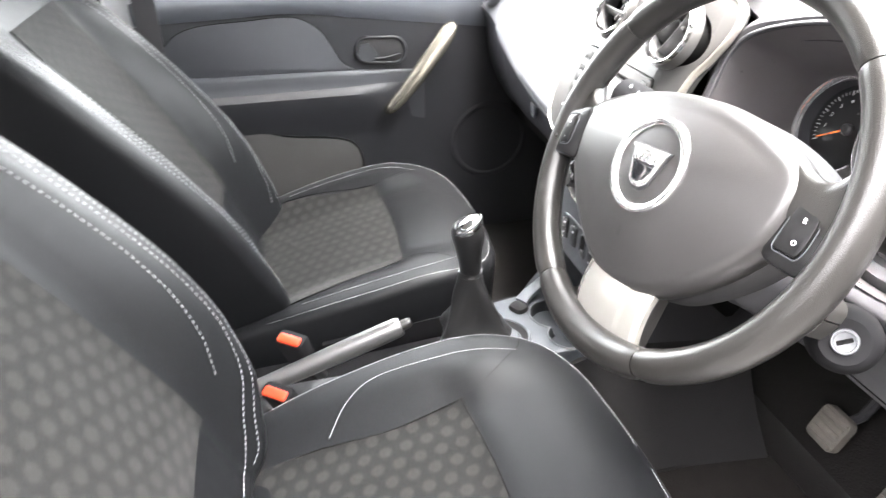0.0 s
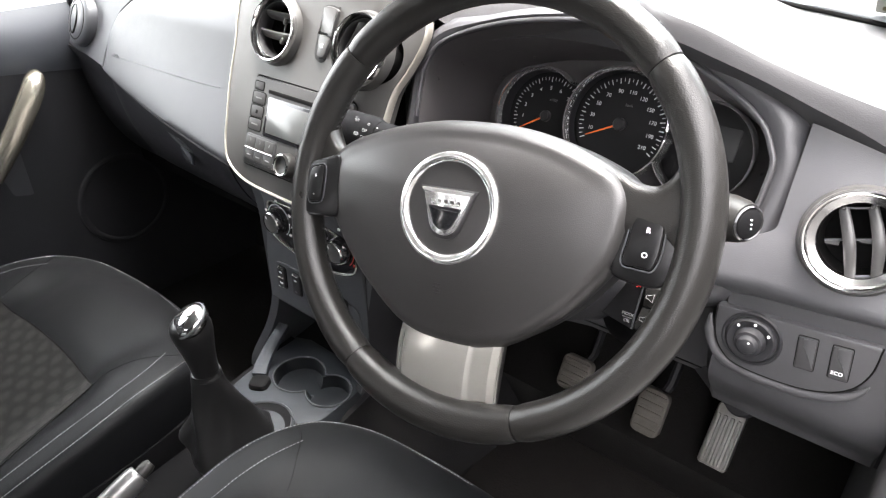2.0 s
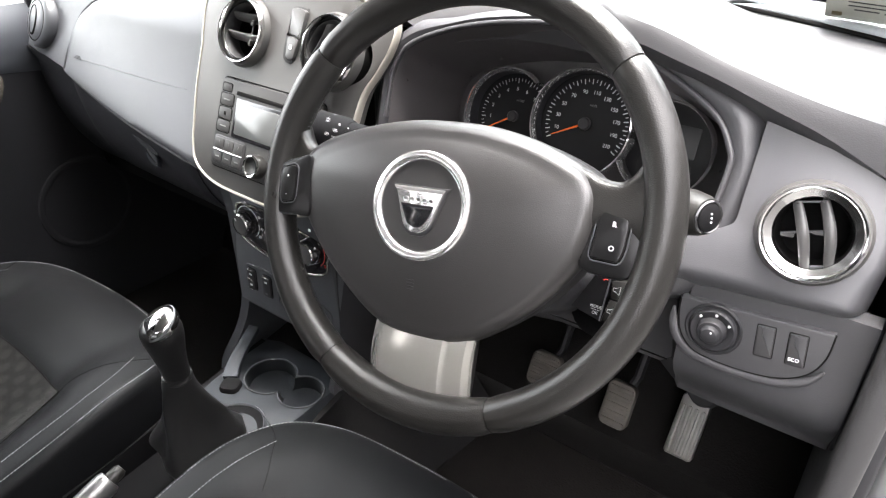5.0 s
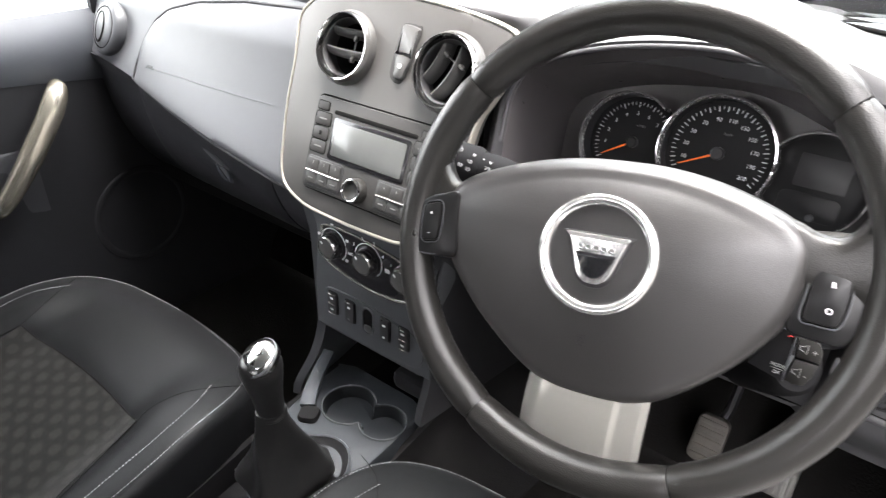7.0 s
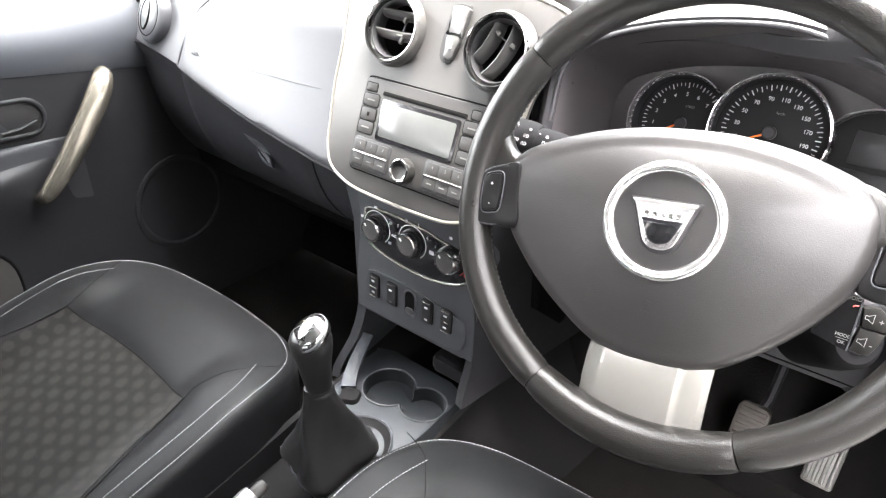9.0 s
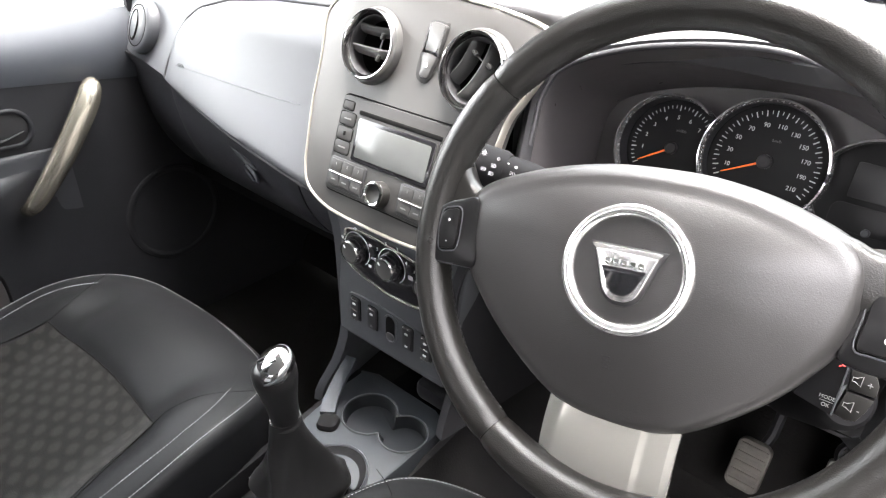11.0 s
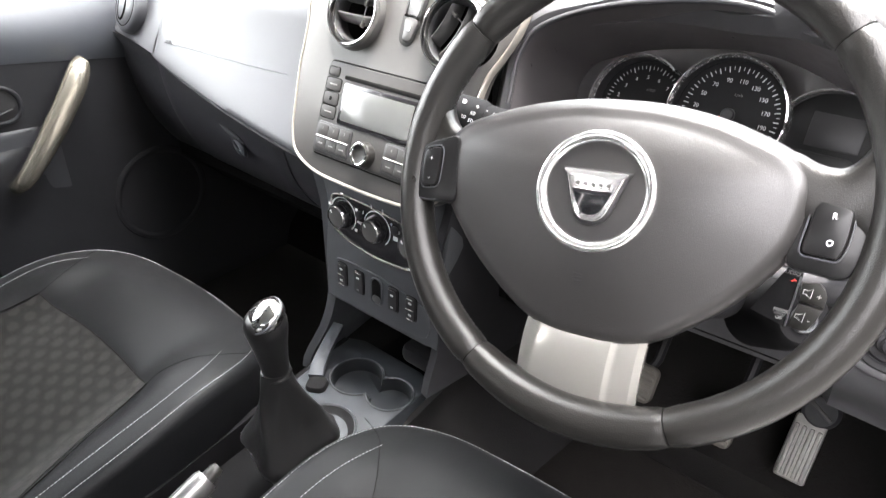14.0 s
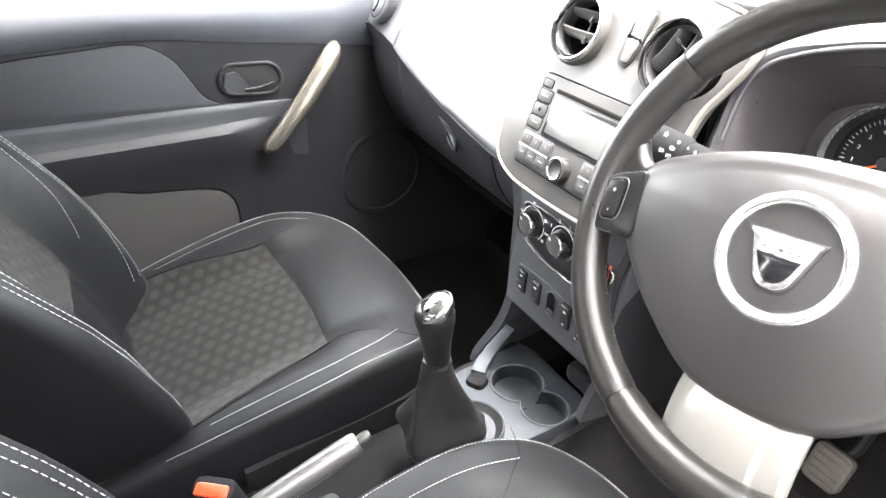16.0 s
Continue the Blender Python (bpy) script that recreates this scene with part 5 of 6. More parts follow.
ls = thing("light_stalk", "black light stalk with white symbols behind the wheel", "stalk", (0.24, 0.09, 0.68))
SB = [(0.290, 0.100, 0.650), (0.240, 0.090, 0.656), (0.196, 0.080, 0.660)]
part("stem", tube(SB, [0.012, 0.017, 0.018], seg=18), STALK, ls)
part("twist_end", tube([(0.222, 0.086, 0.6575), (0.216, 0.085, 0.658), (0.184, 0.078, 0.661), (0.180, 0.077, 0.6615)], [0.0180, 0.0205, 0.0205, 0.0180], seg=22), STALK, ls)
SF = Matrix(((0.9736, -0.0189, 0.2275, 0.2047), (0.2086, 0.4782, -0.8531, 0.0638), (-0.0927, 0.8780, 0.4695, 0.6692), (0, 0, 0, 1)))


def ring_mark(x, y, r, z=0.0):
    return tube([(x + r * math.cos(a), y + r * math.sin(a), z) for a in [math.pi * k / 6 for k in range(12)]], 0.00020, SF, seg=4, closed=True)


def lamp_mark(x, y, z):
    """A small lamp: a D and three beams."""
    bm = tube([(x, y - 0.0016, z), (x, y + 0.0016, z), (x + 0.0014, y + 0.0012, z), (x + 0.0020, y, z), (x + 0.0014, y - 0.0012, z)], 0.00020, SF, seg=4, closed=True)
    for k in (-1, 0, 1):
        tube([(x - 0.0028, y + 0.0012 * k, z), (x - 0.0008, y + 0.0012 * k, z)], 0.00014, SF, seg=4, into=bm)
    return bm


part("sun_mark", ring_mark(0.0012, 0.0122, 0.0012, -0.0030), PRINT, ls)
for k in range(8):
    a = math.pi * k / 4
    part("ray_mark", tube([(0.0012 + 0.0018 * math.cos(a), 0.0122 + 0.0018 * math.sin(a), -0.0030), (0.0012 + 0.0027 * math.cos(a), 0.0122 + 0.0027 * math.sin(a), -0.0030)], 0.00017, SF, seg=4), PRINT, ls)
part("zero_mark", ring_mark(0.0160, 0.0105, 0.0011, -0.0020), PRINT, ls)
part("zero_mark", ring_mark(0.0330, 0.0080, 0.0011, -0.0040), PRINT, ls)
part("print_dot", lathe([(0.0006, -0.0015), (0.0005, 0.0004)], SF @ pose(0.0255, 0.0092, -0.0030), 8), PRINT, ls)
for x, y, z in ((0.0145, 0.0034, 0.0003), (0.0062, -0.0019, 0.0004), (0.0144, -0.0039, 0.0003), (0.0325, 0.0018, -0.0022)):
    part("lamp_mark", lamp_mark(x, y, z), PRINT, ls)

wsx = thing("wiper_stalk", "dark grey wiper stalk with black ringed end", "stalk", (0.56, 0.13, 0.66))
part("stem", tube([(0.440, 0.126, 0.642), (0.490, 0.132, 0.650), (0.525, 0.1355, 0.6545), (0.546, 0.1365, 0.658), (0.559, 0.1350, 0.6600), (0.568, 0.1318, 0.6620), (0.573, 0.1290, 0.6632)], [0.011, 0.0165, 0.0192, 0.0195, 0.0190, 0.0172, 0.0150], seg=28), STALK_GREY, wsx)
EDM = look((0.5725, 0.1293, 0.6630), (0.5725 - 0.80, 0.1293 + 0.48, 0.6630 - 0.20))
part("end_ring", lathe([(0.0142, -0.002), (0.0142, 0.0018), (0.0130, 0.0030), (0.0118, 0.0022)], EDM, 30, cap=(False, False)), GLOSS, wsx, "gloss black end ring")
part("end_button", lathe([(0.0118, 0.0), (0.0115, 0.0030), (0.0095, 0.0040), (0.0006, 0.0044)], EDM, 28), STALK, wsx)
for k in range(3):
    part("print_dot", lathe([(0.0009, 0.0036), (0.0007, 0.0050)], EDM @ pose(0.0, 0.0035 - 0.0035 * k, 0.0), 8), WHITE, wsx)
for a, b in ((-0.0, 0.0), (0.004, -0.014)):
    part("print_bar", block(0.0040, 0.0012, 0.0006, 0.0002, slope(0.5280, 0.1180, 0.6665 + b, 30, 0) @ pose(a, 0, 0.0004)), WHITE, wsx)

audio = thing("audio_stalk", "black audio remote with volume buttons behind the wheel", "stalk", (0.535, 0.08, 0.60))
AF = slope(0.523, 0.075, 0.592, 26, 5.1)
part("body", plate([(-0.0020, -0.0210), (-0.0030, 0.0215), (-0.0135, 0.0230), (-0.0292, -0.0155)], 0.0006, 0.0006, AF, low=-0.03), STALK, audio)
part("body_edge", tube([(-0.0028, -0.0205, 0.0008), (-0.0032, 0.0190, 0.0008)], 0.0007, AF, seg=6), GREY, audio)
VOLUME_KEYS = ([(0.0010, 0.0008), (0.0178, 0.0012), (0.0174, 0.0094), (0.0150, 0.0140), (0.0100, 0.0178), (-0.0012, 0.0150)],
        [(0.0176, -0.0004), (0.0008, -0.0006), (-0.0016, -0.0188), (0.0060, -0.0202), (0.0118, -0.0186), (0.0155, -0.0100)])
for k, (key, txt) in enumerate(zip(VOLUME_KEYS, ("+", "-"))):
    b = part("volume_button", plate(key, 0.0012, 0.0008, AF, low=-0.02), STALK_GREY, audio, "dark grey volume key")
    cy = 0.0088 if k == 0 else -0.0100
    lettering("lettering", txt, 0.0070, AF @ pose(0.0125 - 0.0015 * k, cy - 0.001, 0.0013), DULL, b)
    part("speaker_mark", tube([(0.0015, cy - 0.0014, 0.0014), (0.0015, cy + 0.0014, 0.0014), (0.0035, cy + 0.0014, 0.0014), (0.0072, cy + 0.0036, 0.0014), (0.0072, cy - 0.0036, 0.0014), (0.0035, cy - 0.0014, 0.0014)], 0.0003, AF, seg=4, closed=True), DULL, b)
lettering("lettering", "MODE", 0.0036, AF @ pose(-0.0086, -0.0098, 0.0008), DULL, audio)
part("print_bar", block(0.0086, 0.0003, 0.0003, 0.0001, AF @ pose(-0.0084, -0.0124, 0.0006)), DULL, audio)
lettering("lettering", "OK", 0.0036, AF @ pose(-0.0082, -0.0152, 0.0008), DULL, audio)
lettering("lettering", "AUDIO", 0.0042, AF @ pose(-0.0105, 0.0200, 0.0008), FAINT, audio)
part("red_mark", tube([(-0.0085, 0.0138, 0.0009), (-0.0068, 0.0152, 0.0009), (-0.0050, 0.0150, 0.0009)], 0.0005, AF, seg=4), RED, audio)

# ---- mirror switch panel below the outer vent ----
mp = thing("mirror_switch_panel", "dark grey switch panel with round mirror knob and two switches", "switch panel", (0.62, 0.17, 0.52))
MF = slope(0.62, 0.18, 0.53, 6)
LOW_EDGE = [(-0.0637, 0.0206), (-0.0625, 0.004), (-0.0575, -0.014), (-0.048, -0.0262), (-0.035, -0.0325), (-0.0081, -0.0335), (0.0216, -0.0302), (0.0436, -0.0222), (0.0580, -0.0096), (0.0655, 0.0096), (0.0662, 0.0337)]
BOW = [(q.x, q.y) for q in curve([(x, y, 0) for x, y in LOW_EDGE], 6)]
part("panel", plate(BOW, 0.0015, 0.0012, MF, low=-0.02), KNEE, mp)
part("joint", tube([(x, y, 0.0006) for x, y in BOW], 0.0010, MF, seg=6), VOID, mp)
part("rim", tube([(x * 1.0 + (x - 0.0) * 0.085, y - 0.0048 + 0.10 * max(0, y), -0.0015) for x, y in BOW[4:-9]], [0.0050 * min(1, 0.25 + k / 6, 0.25 + (len(BOW) - 14 - k) / 10) for k in range(len(BOW) - 13)], MF, seg=12, flat=0.6), KNEE, mp, "soft raised rim")
KM = MF @ pose(-0.0285, -0.0012, 0)
part("knob_seat", lathe([(0.0262, -0.001), (0.0262, 0.0022), (0.0250, 0.0034), (0.0232, 0.0030), (0.0222, 0.0014)], KM, 44, cap=(True, False)), LOWER, mp)
kn = part("mirror_knob", lathe([(0.0215, 0.0012), (0.0212, 0.0056), (0.0196, 0.0072), (0.0150, 0.0066), (0.0138, 0.0058), (0.0128, 0.0110), (0.0116, 0.0138), (0.0090, 0.0142), (0.0086, 0.0166), (0.0070, 0.0188), (0.0035, 0.0195), (0.0008, 0.0196)], KM, 40), LOWER, mp, "black stepped mirror knob")
for a in (138, 88, 38):
    part("print_dot", lathe([(0.0014, 0.0066), (0.0011, 0.0077)], KM @ pose(0.0172 * math.cos(radians(a)), 0.0172 * math.sin(radians(a)), 0), 10), WHITE, kn)
part("print_dot", lathe([(0.0011, 0.0188), (0.0009, 0.0199)], KM @ pose(0.0015, 0.0042, -0.0004), 10), WHITE, kn)
for bx, by in ((0.0160, 0.0052), (0.0424, 0.0078)):
    SM = MF @ pose(bx, by, 0, 0, 0, 7)
    part("joint", plate(rounded(0.0165, 0.0325, 0.002), 0.0019, 0.0002, SM, low=0.0), VOID, mp)
    b = part("push_switch", plate(rounded(0.0150, 0.0310, 0.0015), 0.0034, 0.0010, SM, low=0.0), KICK, mp)
    part("facet", plate([(0.0066, 0.0142), (-0.0035, 0.0142), (-0.0025, 0.006), (0.0018, -0.001), (0.0066, -0.0125)], 0.0039, 0.0003, SM, low=0.003), KNEE, b)
    part("top_edge", block(0.0140, 0.0008, 0.0006, 0.0002, SM @ pose(0, 0.0150, 0.0032)), GREY, b)
    if bx > 0.03:
        lettering("lettering", "ECO", 0.0046, SM @ pose(-0.001, -0.0095, 0.0037), WHITE, b)

# ---- seats ----
def seat(xc, z0, label, mirror):
    """A front seat: mirror is +1 where its inner side is on the left."""
    ob = thing("front_seat", label, "car seat", (xc, -0.25, 0.0), "front seats")

    def cushion_top(x, y):
        side = 0.020 * smooth(0.120, 0.195, abs(x)) * smooth(0.04, -0.10, y)
        front = -0.017 * max(0, (y + 0.03) / 0.09) ** 2
        dish = -0.009 * smooth(0.215, 0.165, abs(x)) * smooth(-0.095, -0.145, y + 0.5 * x * x)
        puff = 0.006 * math.sin(math.pi * min(1, max(0, (y + 0.13) / 0.18))) * smooth(0.22, 0.1, abs(x))
        return z0 - 0.010 + 0.07 * (y + 0.05) + 0.11 * min(0.0, y + 0.12) - 0.30 * min(0.0, y + 0.15) ** 2 + side + front + dish + puff

    half_o = [(0.215, -0.56), (0.236, -0.44), (0.250, -0.36), (0.259, -0.27), (0.263, -0.17), (0.254, -0.06), (0.225, 0.010), (0.165, 0.048), (0.08, 0.062), (0.0, 0.066)]
    o = [(q[0], q[1]) for q in curve(half_o + [(-x, y) for x, y in reversed(half_o[:-1])], 5, False)]
    m = pose(xc, 0, 0)
    part("cushion", pillow(o, cushion_top, z0 - 0.19, 0.020, m, 20), VINYL, ob, "charcoal leatherette cushion")

    # dotted cloth in the middle of the cushion
    CLOTH_EDGE = [(-0.52, 0.156), (-0.348, 0.150), (-0.30, 0.146), (-0.227, 0.139), (-0.137, 0.147), (-0.10, 0.150)]
    def cloth(u, v):
        w = 0.166 + 0.040 * smooth(0, 0.7, v) if mirror < 0 else along(CLOTH_EDGE, -0.125 - 0.39 * v)
        x = -w + 2 * w * u
        y = -0.122 - 0.45 * x * x * (1 - v) - 0.400 * v
        return (x, y, cushion_top(x, y) + 0.0008)

    bm = sheet(cloth, 26, 22, (0, 0, -0.004), m)
    uv = bm.loops.layers.uv.new("map")
    for f in bm.faces:
        for lo in f.loops:
            lo[uv].uv = (lo.vert.co.x, lo.vert.co.y)
    part("cloth_panel", bm, CLOTH, ob, "dotted woven cloth centre")

    lines = []
    for sx in (-1, 1):
        inner = [(sx * x, y) for x, y in ((0.202, -0.038), (0.213, -0.10), (0.219, -0.17), (0.218, -0.24), (0.193, -0.283), (0.155, -0.313))] if mirror > 0 else [(sx * x, y) for x, y in ((0.197, -0.036), (0.216, -0.082), (0.223, -0.135), (0.223, -0.20), (0.221, -0.26), (0.217, -0.33))]
        lines.append([(q.x, q.y, cushion_top(q.x, q.y) + 0.0008) for q in curve([(x, y, 0) for x, y in inner], 8)])
        r, dd = 0.020, 0.0125
        edge = [q for q in inset(o, dd) if q[0] * sx > 0.0 and -0.39 < q[1]]
        lines.append([(x, y, cushion_top(x, y) - r + math.sqrt(r * r - (r - dd) ** 2) + 0.0006) for x, y in edge])
    bm = bmesh.new()
    for pts in lines:
        stitches([m @ Vector(p) for p in pts], into=bm)
    part("stitching", bm, THREAD, ob, "white contrast stitching", kind="stuff")
    bm = bmesh.new()
    tube([m @ Vector((x, y, cushion_top(x, y) + 0.0002)) for x, y in [((0.166 if mirror < 0 else 0.147) * s, -0.122 - 0.0124 * s * s) for s in [k / 12 - 1 for k in range(25)]]], 0.0012, seg=5, into=bm)
    for sx in (-1, 1):
        # hair-thin black tubes paint the shading of the cushion's fold
        tube(curve([m @ Vector((sx * x, y, cushion_top(sx * x, y) + 0.0002)) for x, y in (((0.226, -0.006), (0.206, -0.034), (0.182, -0.072), (0.168, -0.110), (0.166, -0.134)) if mirror < 0 else ((0.250, -0.018), (0.214, -0.031), (0.188, -0.058), (0.167, -0.085), (0.148, -0.1225)))], 4), 0.0005, seg=5, into=bm)
        tube(curve([m @ Vector((sx * x, y, cushion_top(sx * x, y) + 0.0002)) for x, y in (((0.166, -0.134), (0.176, -0.19), (0.194, -0.27), (0.204, -0.36), (0.206, -0.48)) if mirror < 0 else [(w, y) for y, w in reversed(CLOTH_EDGE[:5])])], 4), 0.0011, seg=5, into=bm)
    part("seam", bm, VOID, ob)

    # seat base under the cushion
    part("base", box(xc - 0.22, xc + 0.22, -0.40, -0.02, 0.04, z0 - 0.15, 0.015), LOWER, ob)
    for sx in (-1, 1):
        part("rail", box(xc + sx * 0.20 - 0.02, xc + sx * 0.20 + 0.02, -0.50, 0.04, 0.0, 0.045, 0.006), BLACK, ob)

    # backrest, leaning back
    B = pose(xc, -0.525, z0 - 0.045) @ pose(0, 0, 0, 90 + 25, 0, 0) @ pose(0, 0, 0, 0, 180, 0)
    low_ridge = [(-0.13, 0.160), (-0.05, 0.170), (0.0, 0.173), (0.08, 0.176), (0.14, 0.172)] if mirror < 0 else [(-0.10, 0.145), (0.0, 0.158), (0.12, 0.170)]

    def back_face(x, y):
        ridge = along(low_ridge + [(0.19, 0.163), (0.25, 0.151), (0.35, 0.126), (0.44, 0.100), (0.50, 0.072), (0.56, 0.06), (0.66, 0.04)], y)
        mid = along([(-0.10, 0.095), (0.10, 0.108), (0.25, 0.100), (0.40, 0.082), (0.55, 0.060), (0.66, 0.035)], y)
        return mid + (ridge - mid) * smooth(0.115, 0.205, abs(x)) - 0.006 * smooth(0.15, 0.135, abs(x))

    foot = [(0.0, -0.13), (0.14, -0.13), (0.190, -0.115), (0.218, -0.05), (0.238, 0.05)] if mirror < 0 else [(0.0, -0.09), (0.12, -0.09), (0.165, -0.07), (0.190, -0.02), (0.225, 0.05)]
    hb = foot + [(0.250, 0.20), (0.256, 0.36), (0.245, 0.48), (0.205, 0.585), (0.13, 0.635), (0.0, 0.65)]
    ol = [(q[0], q[1]) for q in curve(hb + [(-x, y) for x, y in reversed(hb[1:-1])], 5, True)]
    part("backrest", pillow(ol, back_face, 0.0, 0.024, B, 20, 0.02), VINYL, ob, "charcoal leatherette backrest")

    def cloth_back(u, v):
        w = 0.128 - 0.01 * v
        x = -w + 2 * w * u
        y = 0.05 + 0.44 * v
        return (x, y, back_face(x, y) + 0.0022)

    bm = sheet(cloth_back, 22, 26, (0, 0, -0.004), B)
    uv = bm.loops.layers.uv.new("map")
    inv = B.inverted()
    for f in bm.faces:
        for lo in f.loops:
            q = inv @ lo.vert.co
            lo[uv].uv = (q.x, q.y)
    part("cloth_panel", bm, CLOTH, ob, "dotted woven cloth centre")
    bm = bmesh.new()
    for sx in (-1, 1):
        for d, off in ((0.026, 0.0), (0.040, 0.0)):
            e = [q for q in inset(ol, d) if q[0] * sx > 0.02 and -0.06 < q[1] < 0.62]
            stitches([B @ Vector((x, y, back_face(x, y) + 0.0006)) for x, y in e], 0.0055, 0.0022, 0.0006, into=bm)
        e = curve([(sx * 0.178, 0.50), (sx * 0.188, 0.40), (sx * 0.190, 0.28), (sx * 0.180, 0.16), (sx * 0.160, 0.07)], 8)
        stitches([B @ Vector((q[0], q[1], back_face(q[0], q[1]) + 0.0006)) for q in [(a.x, a.y) for a in [Vector((*w, 0)) if len(w) == 2 else w for w in e]]], 0.0055, 0.0022, 0.0006, into=bm)
    part("stitching", bm, THREAD, ob, "white contrast stitching", kind="stuff")
    return ob


seat(0.391, 0.300, "charcoal leatherette driver's seat with dotted cloth centre and white stitching", 1)
seat(-0.328, 0.264, "charcoal leatherette passenger seat with dotted cloth centre and white stitching", -1)


def buckle(x, y, z, tilt, label):
    ob = thing("seat_belt_buckle", label, "seat belt buckle", (x, y, z), "seat belt buckles")
    m = pose(x, y, z) @ pose(0, 0, 0, 0, 0, 52) @ pose(0, 0, 0, tilt, 0, 0)
    part("case", block(0.052, 0.028, 0.070, 0.007, m @ pose(0, 0, -0.066)), STALK, ob)
    part("release_button", block(0.040, 0.016, 0.007, 0.003, m @ pose(0, -0.004, 0.0)), ORANGE, ob, "orange red release button")
    part("stem", tube([m @ Vector((0, 0, -0.06)), m @ Vector((0, 0.03, -0.20))], 0.010, seg=8), BLACK, ob)


buckle(0.024, -0.348, 0.255, 20, "black seat belt buckle with orange button beside the passenger seat")
buckle(0.107, -0.376, 0.226, 24, "black seat belt buckle with orange button beside the driver's seat")

# ---- centre console on the tunnel ----
con = thing("centre_console", "blue grey plastic centre console with twin cup holders", "centre console", (0.01, -0.1, 0.0))
part("tunnel", loft([[(0.008 + sx * w, y, z) for sx, w, z in ((-1, 0.14, 0.0), (-1, 0.115, h * 0.6), (-1, 0.085, h), (1, 0.085, h), (1, 0.115, h * 0.6), (1, 0.14, 0.0))] for y, h in ((-1.2, 0.09), (-0.5, 0.12), (-0.12, 0.135), (0.30, 0.140))]), STALK, con, "black carpeted tunnel")


TR = [(-0.064, -0.004), (0.092, -0.004), (0.095, 0.06), (0.094, 0.165), (0.06, 0.178), (-0.06, 0.178), (-0.088, 0.165), (-0.075, 0.05)]
tray = part("tray", plate(TR, 0.034, 0.006, pose(0, 0, 0.164)), CONSOLE, con)
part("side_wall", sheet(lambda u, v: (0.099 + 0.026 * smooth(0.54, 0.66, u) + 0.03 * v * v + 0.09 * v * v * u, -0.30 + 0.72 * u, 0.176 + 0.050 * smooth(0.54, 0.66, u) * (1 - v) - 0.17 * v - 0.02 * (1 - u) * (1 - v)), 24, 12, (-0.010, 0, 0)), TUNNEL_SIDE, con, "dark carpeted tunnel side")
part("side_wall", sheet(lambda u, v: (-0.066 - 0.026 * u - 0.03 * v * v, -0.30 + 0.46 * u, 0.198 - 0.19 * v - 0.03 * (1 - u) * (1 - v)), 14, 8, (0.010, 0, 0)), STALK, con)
# pale curved horn beside the cups
horn = curve([(-0.049, 0.062, 0.203), (-0.060, 0.078, 0.210), (-0.074, 0.108, 0.220), (-0.088, 0.146, 0.232)], 6)
rings = []
for k, p in enumerate(horn):
    a = (horn[min(k + 1, len(horn) - 1)] - horn[max(k - 1, 0)]).normalized()
    s = a.cross(Vector((0.25, -0.35, 0.9))).normalized()
    t = s.cross(a)
    w = 0.0115 - 0.003 * k / (len(horn) - 1)
    rings.append([p + s * w * i + t * 0.004 * j for i, j in ((1, 1), (0.85, 1.25), (-0.85, 1.25), (-1, 1), (-1, -1.5), (1, -1.5))])
part("raised_edge", loft(rings), HORN, con, "pale blue grey raised blade")
part("edge_stop", block(0.032, 0.030, 0.016, 0.007, pose(-0.036, 0.052, 0.192, 0, 0, 28)), STALK, con)
# twin cup holder sunk into the tray
CUPS = ((-0.006, 0.106, 0.040), (0.058, 0.110, 0.034))


def twin(grow):
    out = []
    for k, (cx, cy, r) in enumerate(CUPS):
        ox, oy, orad = CUPS[1 - k]
        for i in range(60):
            a = 2 * math.pi * (i / 60 + (0.0 if k == 0 else 0.5))
            x, y = cx + (r + grow) * math.cos(a), cy + (r + grow) * math.sin(a)
            if math.hypot(x - ox, y - oy) > orad + grow:
                out.append((x, y))
    return out


HOLE = twin(0.0)
cut_out(tray, loft([[(x, y, 0.10) for x, y in HOLE], [(x, y, 0.25) for x, y in HOLE]]))
# walls and floor are coloured darker for the shade inside the cups
cup = part("cup_holder", loft([[(x, y, z) for x, y in twin(g)] for g, z in ((0.003, 0.1985), (0.001, 0.2000), (-0.001, 0.1990), (-0.0024, 0.1840), (-0.0042, 0.1780))], cap=(False, True)), CUPS_MAT, con, "shallow twin cup holder with shade-darkened walls")
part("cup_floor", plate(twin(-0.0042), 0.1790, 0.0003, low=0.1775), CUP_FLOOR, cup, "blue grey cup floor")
# paler tube paints the highlight along the cups' rim
part("cup_rim_highlight", tube([(x, y, 0.1995) for x, y in twin(0.001)], 0.0011, seg=6, closed=True), GREY, cup)
part("boot_frame", lathe([(0.066, 0.0), (0.066, 0.012), (0.064, 0.015), (0.0625, 0.013)], pose(0.038, -0.028, 0.192) @ Matrix.Diagonal((0.84, 1.10, 1, 1)), 48, cap=(True, False)), FRAME, con, "satin silver grey frame round the gaiter")
part("boot_bed", lathe([(0.0625, 0.012), (0.050, 0.004), (0.030, 0.002)], pose(0.038, -0.028, 0.192) @ Matrix.Diagonal((0.84, 1.10, 1, 1)), 48, cap=(False, True)), STALK, con)

